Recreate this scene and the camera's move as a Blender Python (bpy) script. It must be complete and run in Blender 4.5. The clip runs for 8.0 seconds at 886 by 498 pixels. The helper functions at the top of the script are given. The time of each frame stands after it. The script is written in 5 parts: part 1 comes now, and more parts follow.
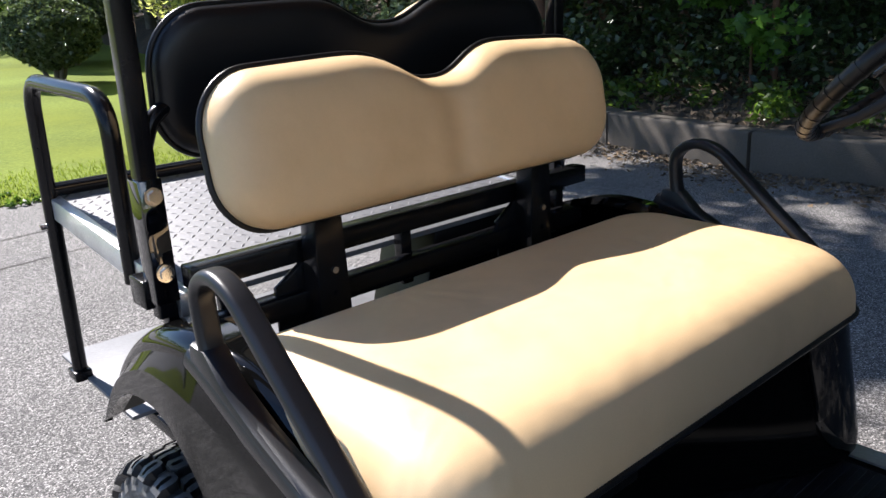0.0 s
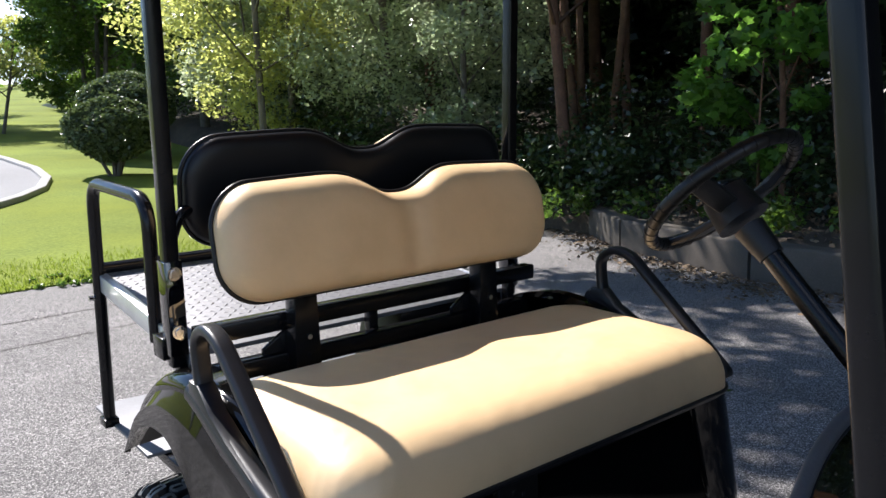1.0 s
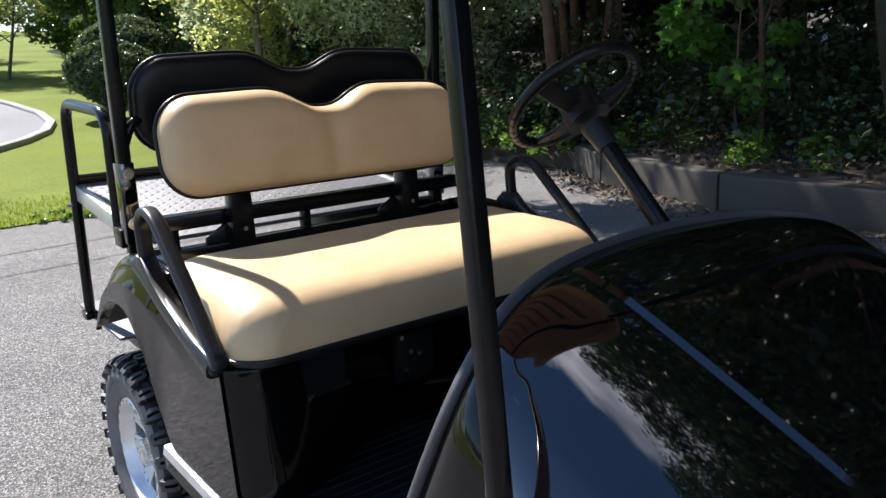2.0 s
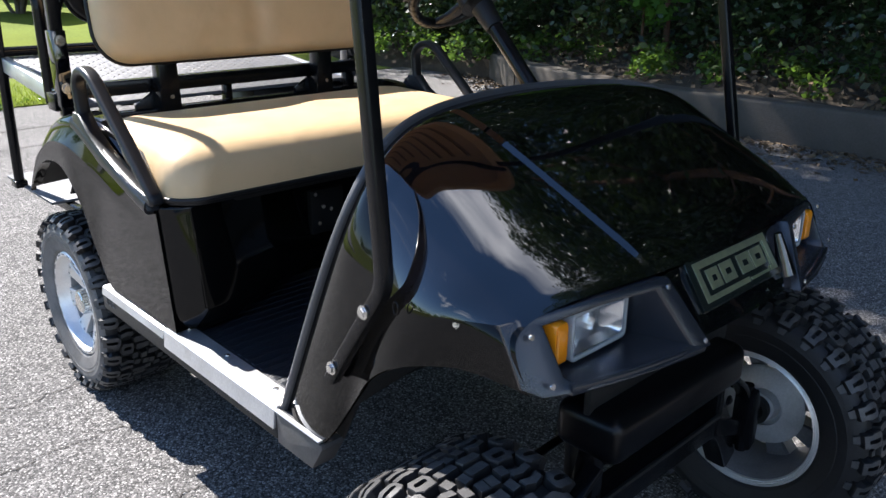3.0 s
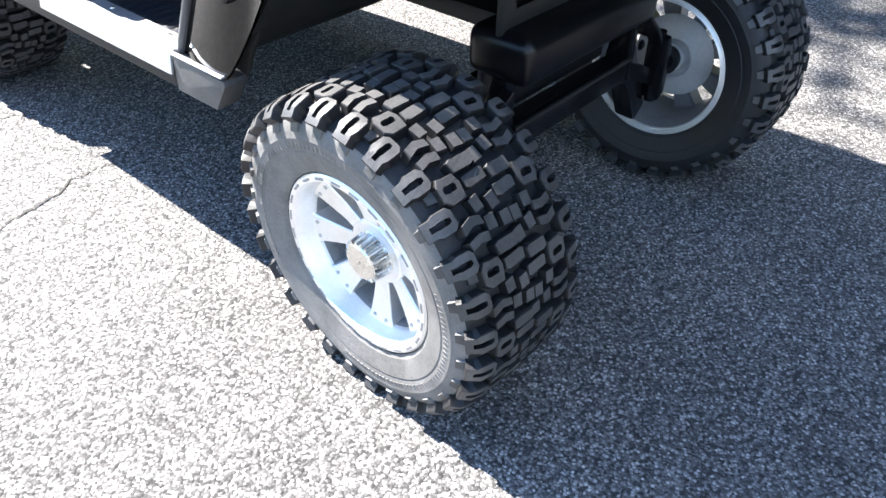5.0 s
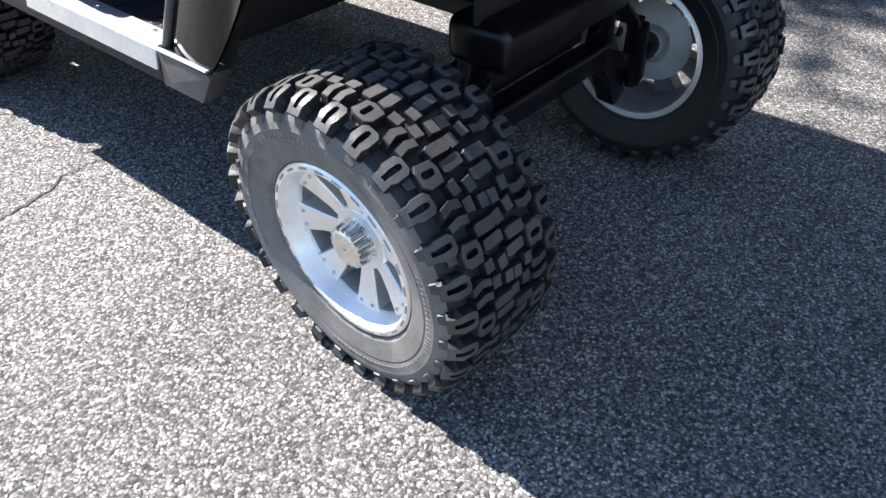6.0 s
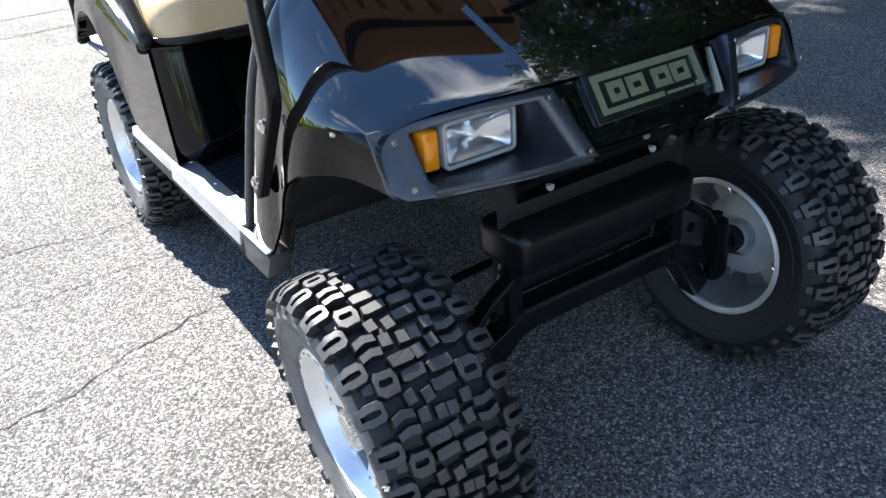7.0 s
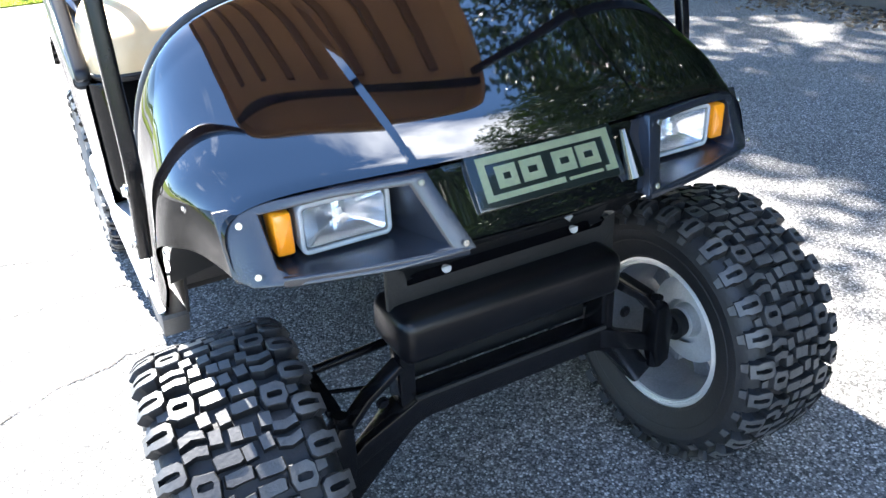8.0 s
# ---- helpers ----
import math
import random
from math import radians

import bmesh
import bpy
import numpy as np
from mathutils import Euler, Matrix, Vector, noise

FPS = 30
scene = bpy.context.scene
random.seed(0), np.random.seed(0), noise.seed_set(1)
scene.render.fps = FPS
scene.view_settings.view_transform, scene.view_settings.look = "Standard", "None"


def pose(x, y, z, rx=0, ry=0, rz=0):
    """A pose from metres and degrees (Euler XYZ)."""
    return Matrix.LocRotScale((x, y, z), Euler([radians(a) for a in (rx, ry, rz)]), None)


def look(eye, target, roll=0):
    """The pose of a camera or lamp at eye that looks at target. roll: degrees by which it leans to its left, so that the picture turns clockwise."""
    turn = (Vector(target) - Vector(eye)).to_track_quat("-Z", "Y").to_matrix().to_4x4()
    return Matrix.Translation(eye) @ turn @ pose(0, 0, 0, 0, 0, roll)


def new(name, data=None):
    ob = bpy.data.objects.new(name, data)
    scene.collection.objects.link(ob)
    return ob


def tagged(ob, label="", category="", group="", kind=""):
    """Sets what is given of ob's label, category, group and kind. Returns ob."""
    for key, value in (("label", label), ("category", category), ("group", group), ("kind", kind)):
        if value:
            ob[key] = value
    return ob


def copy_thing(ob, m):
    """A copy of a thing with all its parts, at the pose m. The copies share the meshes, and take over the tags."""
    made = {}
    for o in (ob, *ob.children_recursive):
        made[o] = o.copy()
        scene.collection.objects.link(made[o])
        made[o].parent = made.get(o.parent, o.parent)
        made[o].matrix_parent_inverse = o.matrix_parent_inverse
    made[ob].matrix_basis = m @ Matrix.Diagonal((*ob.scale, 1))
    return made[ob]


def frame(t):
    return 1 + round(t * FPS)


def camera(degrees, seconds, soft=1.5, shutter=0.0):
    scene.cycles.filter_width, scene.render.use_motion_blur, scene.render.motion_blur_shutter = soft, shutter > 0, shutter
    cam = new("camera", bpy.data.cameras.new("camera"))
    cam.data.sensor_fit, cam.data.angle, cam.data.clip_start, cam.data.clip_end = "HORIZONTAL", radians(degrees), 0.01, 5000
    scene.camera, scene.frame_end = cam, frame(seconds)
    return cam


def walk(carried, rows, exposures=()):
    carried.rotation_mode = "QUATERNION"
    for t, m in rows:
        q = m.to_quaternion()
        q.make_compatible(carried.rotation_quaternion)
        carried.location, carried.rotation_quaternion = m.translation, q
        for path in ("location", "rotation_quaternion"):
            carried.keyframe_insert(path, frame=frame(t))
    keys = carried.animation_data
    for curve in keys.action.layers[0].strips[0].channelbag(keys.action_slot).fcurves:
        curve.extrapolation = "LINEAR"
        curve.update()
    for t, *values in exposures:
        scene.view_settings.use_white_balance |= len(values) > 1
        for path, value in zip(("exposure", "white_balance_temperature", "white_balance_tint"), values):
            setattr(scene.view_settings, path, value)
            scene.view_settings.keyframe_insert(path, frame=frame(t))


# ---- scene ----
cam = camera(58.8, 8.0)
PATH = [
    (0, (-0.934, 0.034, 1.308), (0.319, 1.479, 0.724), -3.2),
    (0.5, (-1.051, -0.186, 1.362), (0.217, 1.314, 0.986), -1.0),
    (1, (-1.045, -0.377, 1.366), (0.18, 1.168, 1.029), -1.5),
    (1.2, (-1.01, -0.483, 1.363), (0.173, 1.081, 0.97), -0.2),
    (2.3, (-1.122, -0.882, 1.292), (0.083, 0.629, 0.776), -2.9),
    (2.5, (-1.197, -0.956, 1.292), (0.061, 0.495, 0.735), -1.8),
    (3, (-1.228, -1.052, 1.248), (0.066, 0.314, 0.571), 0.4),
    (3.5, (-1.234, -1.079, 1.187), (0.025, 0.237, 0.359), 2.1),
    (4, (-1.234, -1.086, 1.124), (0.008, 0.131, 0.136), 2.8),
    (4.5, (-1.243, -1.095, 1.066), (-0.014, -0.026, -0.094), 2.0),
    (4.7, (-1.247, -1.096, 1.046), (-0.032, -0.054, -0.152), 1.5),
    (5.8, (-1.293, -1.14, 1.042), (-0.051, -0.188, -0.204), 2.8),
    (6, (-1.271, -1.143, 1.055), (-0.054, -0.153, -0.185), 0.8),
    (6.5, (-1.156, -1.192, 1.109), (-0.084, 0.018, -0.069), -5.2),
    (7, (-0.99, -1.372, 1.187), (-0.061, 0.109, 0.214), -4.5),
    (7.5, (-0.863, -1.468, 1.209), (0.102, 0.026, 0.294), -9.2),
    (8, (-0.671, -1.397, 1.224), (0.154, 0.166, 0.287), -2.7),
]
EXPOSURE = [(0, 1.30, 6450, 15), (1.2, 1.21, 6450, 15), (2.5, 1.09, 6400, 14), (3.0, 1.42, 6420, 13), (3.5, 1.98, 6450, 12), (4.5, 2.70, 6450, 11), (6, 1.73, 6560, 12), (6.5, 1.53, 6540, 12), (7, 1.95, 6500, 11), (7.5, 2.84, 6450, 10), (8, 3.30, 6450, 10)]
walk(cam, [(t, look(eye, target, roll)) for t, eye, target, roll in PATH], EXPOSURE)

# ---- world and sun ----
SUN = Vector((-0.12, 0.92, 1.0)).normalized()
elev = math.asin(SUN.z)
azim = math.atan2(SUN.x, SUN.y)
world = bpy.data.worlds.new("world")
scene.world = world
world.use_nodes = True
wn, wl = world.node_tree.nodes, world.node_tree.links
sky = wn.new("ShaderNodeTexSky")
sky.sky_type, sky.sun_disc = "NISHITA", False
sky.sun_elevation, sky.sun_rotation = elev, azim
sky.air_density, sky.dust_density, sky.ozone_density = 1.0, 0.15, 3.5
geo = wn.new("ShaderNodeTexCoord")
cl_map = wn.new("ShaderNodeMapping")
cl_map.inputs["Scale"].default_value = (1.9, 1.9, 2.22)
cl_map.inputs["Location"].default_value = (20.86, 15.45, 39.02)
cl = wn.new("ShaderNodeTexNoise")
cl.inputs["Scale"].default_value, cl.inputs["Detail"].default_value, cl.inputs["Roughness"].default_value = 1.15, 6, 0.55
cl_r = wn.new("ShaderNodeValToRGB")
cl_r.color_ramp.elements[0].position, cl_r.color_ramp.elements[1].position = 0.53, 0.73
cl_mix = wn.new("ShaderNodeMix")
cl_mix.data_type = "RGBA"
cl_mix.inputs["B"].default_value = (13.6, 14.0, 14.8, 1)
wl.new(geo.outputs["Generated"], cl_map.inputs["Vector"])
wl.new(cl_map.outputs["Vector"], cl.inputs["Vector"])
wl.new(cl.outputs["Fac"], cl_r.inputs["Fac"])
wl.new(cl_r.outputs["Color"], cl_mix.inputs["Factor"])
tone = wn.new("ShaderNodeHueSaturation")
tone.inputs["Saturation"].default_value = 1.1
wl.new(sky.outputs["Color"], tone.inputs["Color"])
wl.new(tone.outputs["Color"], cl_mix.inputs["A"])
wl.new(cl_mix.outputs["Result"], wn["Background"].inputs["Color"])
wn["Background"].inputs["Strength"].default_value = 0.088

sun = new("sun", bpy.data.lights.new("sun", "SUN"))
sun.data.energy, sun.data.angle, sun.data.color = 5.0, radians(0.53), (1.0, 0.965, 0.91)
sun.matrix_world = look(SUN * 60, (0, 0, 0))


# ---- materials ----
def material(name, base, rough=0.5, metal=0.0, vary=0.0, scale=8.0, fine=120.0, bump=0.0, dirt=None, coat=0.0, spec=0.5,
             random=0.0, sub=0.0, dirt_at=(0.55, 0.75), dirt_scale=3.0, rough_vary=0.0):
    """A principled material: colour varied at two scales, an own shape of dirt, fine relief."""
    m = bpy.data.materials.new(name)
    m.use_nodes = True
    nt = m.node_tree
    n, l = nt.nodes, nt.links
    p = n["Principled BSDF"]
    p.inputs["Roughness"].default_value, p.inputs["Metallic"].default_value = rough, metal
    p.inputs["Coat Weight"].default_value, p.inputs["Coat Roughness"].default_value = coat, 0.03
    p.inputs["Specular IOR Level"].default_value = spec
    p.inputs["Base Color"].default_value = (*base, 1)
    co = n.new("ShaderNodeTexCoord").outputs["Object"]

    def tex(s, detail=4, rgh=0.55):
        t = n.new("ShaderNodeTexNoise")
        t.inputs["Scale"].default_value, t.inputs["Detail"].default_value, t.inputs["Roughness"].default_value = s, detail, rgh
        l.new(co, t.inputs["Vector"])
        return t.outputs["Fac"]

    def mixer(kind, a, b, f):
        x = n.new("ShaderNodeMix")
        x.data_type, x.blend_type, x.clamp_result = "RGBA", kind, False
        for sock, v in (("A", a), ("B", b), ("Factor", f)):
            if isinstance(v, (int, float)):
                x.inputs[sock].default_value = v
            elif isinstance(v, tuple):
                x.inputs[sock].default_value = (*v, 1)
            else:
                l.new(v, x.inputs[sock])
        return x.outputs["Result"]

    def ranged(v, a, b, c, d):
        x = n.new("ShaderNodeMapRange")
        for i, q in enumerate((a, b, c, d)):
            x.inputs[i + 1].default_value = q
        l.new(v, x.inputs[0])
        return x.outputs[0]

    col = base
    if vary:
        coarse, grain = tex(scale), tex(fine, 2)
        col = mixer("MULTIPLY", base, ranged(coarse, 0.25, 0.75, 1 - vary, 1 + vary), 1.0)
        col = mixer("MULTIPLY", col, ranged(grain, 0.25, 0.75, 1 - vary * 0.7, 1 + vary * 0.7), 1.0)
    if random:
        r = n.new("ShaderNodeNewGeometry").outputs["Random Per Island"]
        col = mixer("MULTIPLY", col, ranged(r, 0, 1, 1 - random, 1 + random), 1.0)
    if dirt:
        d = ranged(tex(dirt_scale, 6, 0.65), dirt_at[0], dirt_at[1], 0, 0.8)
        col = mixer("MIX", col, dirt, d)
    if not isinstance(col, tuple):
        l.new(col, p.inputs["Base Color"])
    if rough_vary:
        l.new(ranged(tex(scale * 2.3), 0.3, 0.7, max(0.01, rough - rough_vary), rough + rough_vary), p.inputs["Roughness"])
    if bump:
        b = n.new("ShaderNodeBump")
        b.inputs["Strength"].default_value, b.inputs["Distance"].default_value = bump, 0.004
        l.new(tex(fine * 1.3, 3), b.inputs["Height"])
        l.new(b.outputs["Normal"], p.inputs["Normal"])
    return m


def leaf_material(name, base, random=0.45, glow=0.45, rough=0.4):
    m = material(name, base, rough, vary=0.2, scale=0.7, fine=9.0, random=random)
    n, l = m.node_tree.nodes, m.node_tree.links
    p, out = n["Principled BSDF"], n["Material Output"]
    tr = n.new("ShaderNodeBsdfTranslucent")
    tr.inputs["Color"].default_value = (min(0.6, base[0] * 2.4), min(0.6, base[1] * 2.3), min(0.6, base[2] * 1.5), 1)
    mx = n.new("ShaderNodeMixShader")
    mx.inputs[0].default_value = glow
    l.new(p.outputs[0], mx.inputs[1]), l.new(tr.outputs[0], mx.inputs[2]), l.new(mx.outputs[0], out.inputs[0])
    return m


PAINT = material("black_gloss_paint", (0.003, 0.003, 0.004), 0.03, vary=0.2, scale=3)
PAINT.node_tree.nodes["Principled BSDF"].inputs["IOR"].default_value = 2.0
# darker copy of PAINT: a lower IOR dims the ground mirrored in the sides
BODY = material("dim_black_gloss_paint", (0.003, 0.003, 0.003), 0.05, vary=0.2, scale=3)
BODY.node_tree.nodes["Principled BSDF"].inputs["IOR"].default_value = 1.38
STEEL_BLACK = material("black_powder_coated_steel", (0.006, 0.006, 0.007), 0.2, spec=0.28, vary=0.25, scale=14, fine=260, bump=0.02, rough_vary=0.04)
PLASTIC = material("black_moulded_plastic", (0.010, 0.010, 0.011), 0.42, spec=0.4, vary=0.2, scale=9, fine=420, bump=0.18, rough_vary=0.06)
BOXMAT = material("deep_black_moulding", (0.004, 0.004, 0.005), 0.3, spec=0.3, vary=0.2, scale=9, fine=420, bump=0.08)
TRIM = material("grey_rubber_trim", (0.07, 0.07, 0.074), 0.5, vary=0.15, scale=12, fine=300, bump=0.1)
HIP = material("satin_black_moulding", (0.010, 0.011, 0.014), 0.34, spec=0.45, vary=0.2, scale=9, fine=420, bump=0.08)
BEZEL = material("charcoal_satin_plastic", (0.017, 0.020, 0.027), 0.27, vary=0.15, scale=9, fine=400, bump=0.10)
BEZEL.node_tree.nodes["Principled BSDF"].inputs["IOR"].default_value = 1.7
UNDER = material("dull_black_underbody", (0.010, 0.010, 0.010), 0.6, vary=0.35, scale=10, fine=180, bump=0.2, dirt=(0.05, 0.045, 0.04), dirt_at=(0.6, 0.85))
VINYL = material("tan_vinyl", (0.72, 0.51, 0.285), 0.42, vary=0.05, scale=5, fine=700, bump=0.10, dirt=(0.54, 0.365, 0.19), dirt_at=(0.45, 0.90), dirt_scale=4, rough_vary=0.06)


def wrinkle(m, scale, depth, strength):
    """Adds broad soft waves below the fine relief."""
    n, l = m.node_tree.nodes, m.node_tree.links
    fine = [q for q in n if q.bl_idname == "ShaderNodeBump"][0]
    co = [q for q in n if q.bl_idname == "ShaderNodeTexCoord"][0].outputs["Object"]
    t = n.new("ShaderNodeTexNoise")
    t.inputs["Scale"].default_value, t.inputs["Detail"].default_value = scale, 2
    t.inputs["Distortion"].default_value = 0.8
    b = n.new("ShaderNodeBump")
    b.inputs["Distance"].default_value, b.inputs["Strength"].default_value = depth, strength
    l.new(co, t.inputs["Vector"]), l.new(t.outputs["Fac"], b.inputs["Height"]), l.new(b.outputs["Normal"], fine.inputs["Normal"])


wrinkle(VINYL, 7.0, 0.02, 0.28)
SHELL = material("black_seat_shell", (0.008, 0.008, 0.009), 0.33, spec=0.35, vary=0.2, scale=6, fine=500, bump=0.12)
SLOT = material("shadowed_slot_alloy", (0.30, 0.30, 0.30), 0.55, 0.3, vary=0.15, scale=16)
RUBBER = material("tyre_rubber", (0.010, 0.010, 0.011), 0.55, vary=0.3, scale=12, fine=160, bump=0.2, dirt=(0.05, 0.047, 0.043), dirt_at=(0.6, 0.9), dirt_scale=9)
RUBBER_WORN = material("scuffed_tread_rubber", (0.050, 0.049, 0.049), 0.44, vary=0.3, scale=14, fine=180, bump=0.2, dirt=(0.115, 0.11, 0.105), dirt_at=(0.45, 0.8), dirt_scale=12)
SIDEWALL = material("dusty_sunlit_sidewall_rubber", (0.115, 0.112, 0.107), 0.65, vary=0.3, scale=15, fine=200, bump=0.2, dirt=(0.22, 0.21, 0.20), dirt_at=(0.4, 0.75), dirt_scale=11)
ALLOY = material("machined_alloy", (0.88, 0.87, 0.85), 0.40, 0.8, vary=0.08, scale=20, fine=300, bump=0.05, rough_vary=0.06)
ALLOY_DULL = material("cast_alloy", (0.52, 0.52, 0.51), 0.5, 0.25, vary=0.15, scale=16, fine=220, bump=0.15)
BARREL = material("dark_alloy_barrel", (0.26, 0.265, 0.275), 0.42, 0.5, vary=0.2, scale=14, fine=220, bump=0.12)
CHROME = material("zinc_plated_bolt", (0.78, 0.77, 0.74), 0.22, 1.0, vary=0.12, scale=60, fine=300)
ALU = material("aluminium_trim", (0.72, 0.73, 0.75), 0.38, 0.85, vary=0.12, scale=9, fine=180, bump=0.08, dirt=(0.35, 0.34, 0.33), dirt_at=(0.62, 0.85), dirt_scale=6)
PLATE = material("diamond_plate", (0.135, 0.138, 0.148), 0.55, 0.15, vary=0.15, scale=5, fine=120, bump=0.1, dirt=(0.15, 0.145, 0.14), dirt_at=(0.55, 0.85))
MAT_FLOOR = material("black_floor_mat", (0.014, 0.017, 0.023), 0.30, vary=0.3, scale=7, fine=150, bump=0.3, dirt=(0.05, 0.05, 0.05), dirt_at=(0.6, 0.9))
# rib shadows under the roof are put into this darker brown
ROOF_RIB = material("shade_brown_rib", (0.16, 0.085, 0.045), 0.6, vary=0.1, scale=6, fine=200, bump=0.1)
ROOF = material("tan_roof_plastic", (0.38, 0.225, 0.125), 0.5, vary=0.1, scale=4, fine=200, bump=0.1)
AMBER = material("amber_lens", (0.85, 0.28, 0.01), 0.12, vary=0.05, scale=30, fine=200, coat=0.6)
REFLECTOR = material("headlight_reflector", (0.80, 0.82, 0.84), 0.16, 0.95, vary=0.05, scale=20)
LENS_RIM = material("moulded_glass_rim", (0.36, 0.38, 0.39), 0.2, vary=0.1, scale=30, coat=0.4)
BADGE_DARK = material("badge_ground", (0.010, 0.014, 0.013), 0.15, vary=0.2, scale=20, coat=0.5)
BADGE_LIGHT = material("badge_pale_green", (0.70, 0.74, 0.47), 0.38, 0.9, vary=0.08, scale=40, coat=0.4)
GRIP = material("steering_grip", (0.008, 0.007, 0.006), 0.35, spec=0.35, vary=0.3, scale=30, fine=200, bump=0.15, dirt=(0.09, 0.042, 0.018), dirt_at=(0.6, 0.85), dirt_scale=12)
# weathered kerb concrete, with the shade of the trees put into its dark base
CONCRETE = material("shade_dark_weathered_concrete", (0.075, 0.063, 0.050), 0.85, vary=0.22, scale=1.6, fine=70, bump=0.5, dirt=(0.05, 0.045, 0.033), dirt_at=(0.5, 0.72), dirt_scale=1.8)
PATH_MAT = material("pale_concrete_path", (0.17, 0.174, 0.182), 0.85, vary=0.15, scale=0.6, fine=30, bump=0.3)
EDGING = material("pale_concrete_edging", (0.30, 0.295, 0.28), 0.85, vary=0.12, scale=1.2, fine=40, bump=0.3)
EARTH = material("leaf_mould_soil", (0.045, 0.032, 0.02), 0.95, vary=0.5, scale=1.3, fine=30, bump=0.8, dirt=(0.10, 0.075, 0.045), dirt_at=(0.5, 0.75), dirt_scale=5)
GRASS = material("mown_grass", (0.14, 0.178, 0.038), 0.9, spec=0.06, vary=0.35, scale=0.35, fine=26, bump=0.8, dirt=(0.19, 0.22, 0.03), dirt_at=(0.42, 0.75), dirt_scale=0.5)
BLADE = leaf_material("grass_blades", (0.13, 0.175, 0.035), 0.4, 0.4, 0.6)
BLADE.node_tree.nodes["Principled BSDF"].inputs["Specular IOR Level"].default_value = 0.15
BARK = material("brown_bark", (0.13, 0.066, 0.040), 0.9, vary=0.4, scale=6, fine=60, bump=0.8)
BARK_GREY = material("grey_bark", (0.12, 0.105, 0.085), 0.9, vary=0.35, scale=6, fine=60, bump=0.8)
# wood leaves: the shade of the wood is put into this near-black green
LEAF_DARK = leaf_material("shade_dark_leaves", (0.024, 0.046, 0.013), 0.5, 0.15, 0.32)
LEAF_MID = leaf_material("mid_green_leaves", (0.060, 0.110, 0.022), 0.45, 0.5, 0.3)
# sun glints are put into this pale base and its strong leaf-to-leaf spread
LEAF_GLOSS = leaf_material("sun_pale_glossy_leaves", (0.23, 0.27, 0.16), 0.75, 0.55, 0.24)
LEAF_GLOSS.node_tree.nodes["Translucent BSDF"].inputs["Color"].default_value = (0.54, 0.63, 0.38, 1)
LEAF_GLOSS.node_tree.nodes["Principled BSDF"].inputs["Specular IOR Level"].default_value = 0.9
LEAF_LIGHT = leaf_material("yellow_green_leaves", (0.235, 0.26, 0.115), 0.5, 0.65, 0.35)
LEAF_MAPLE = leaf_material("maple_leaves", (0.075, 0.165, 0.035), 0.35, 0.6, 0.4)
LEAF_CLIP = leaf_material("clipped_holly_leaves", (0.065, 0.095, 0.048), 0.45, 0.25, 0.25)
SILL_GREY = material("sill_shade_grey_metal", (0.10, 0.10, 0.10), 0.5, 0.3, vary=0.2, scale=14, fine=160, bump=0.1)
LITTER = material("dry_leaf_litter", (0.10, 0.068, 0.038), 0.9, vary=0.3, scale=3, fine=60, random=0.6)
CRACK = material("crack_filler", (0.055, 0.05, 0.045), 0.95, vary=0.3, scale=20, fine=80)


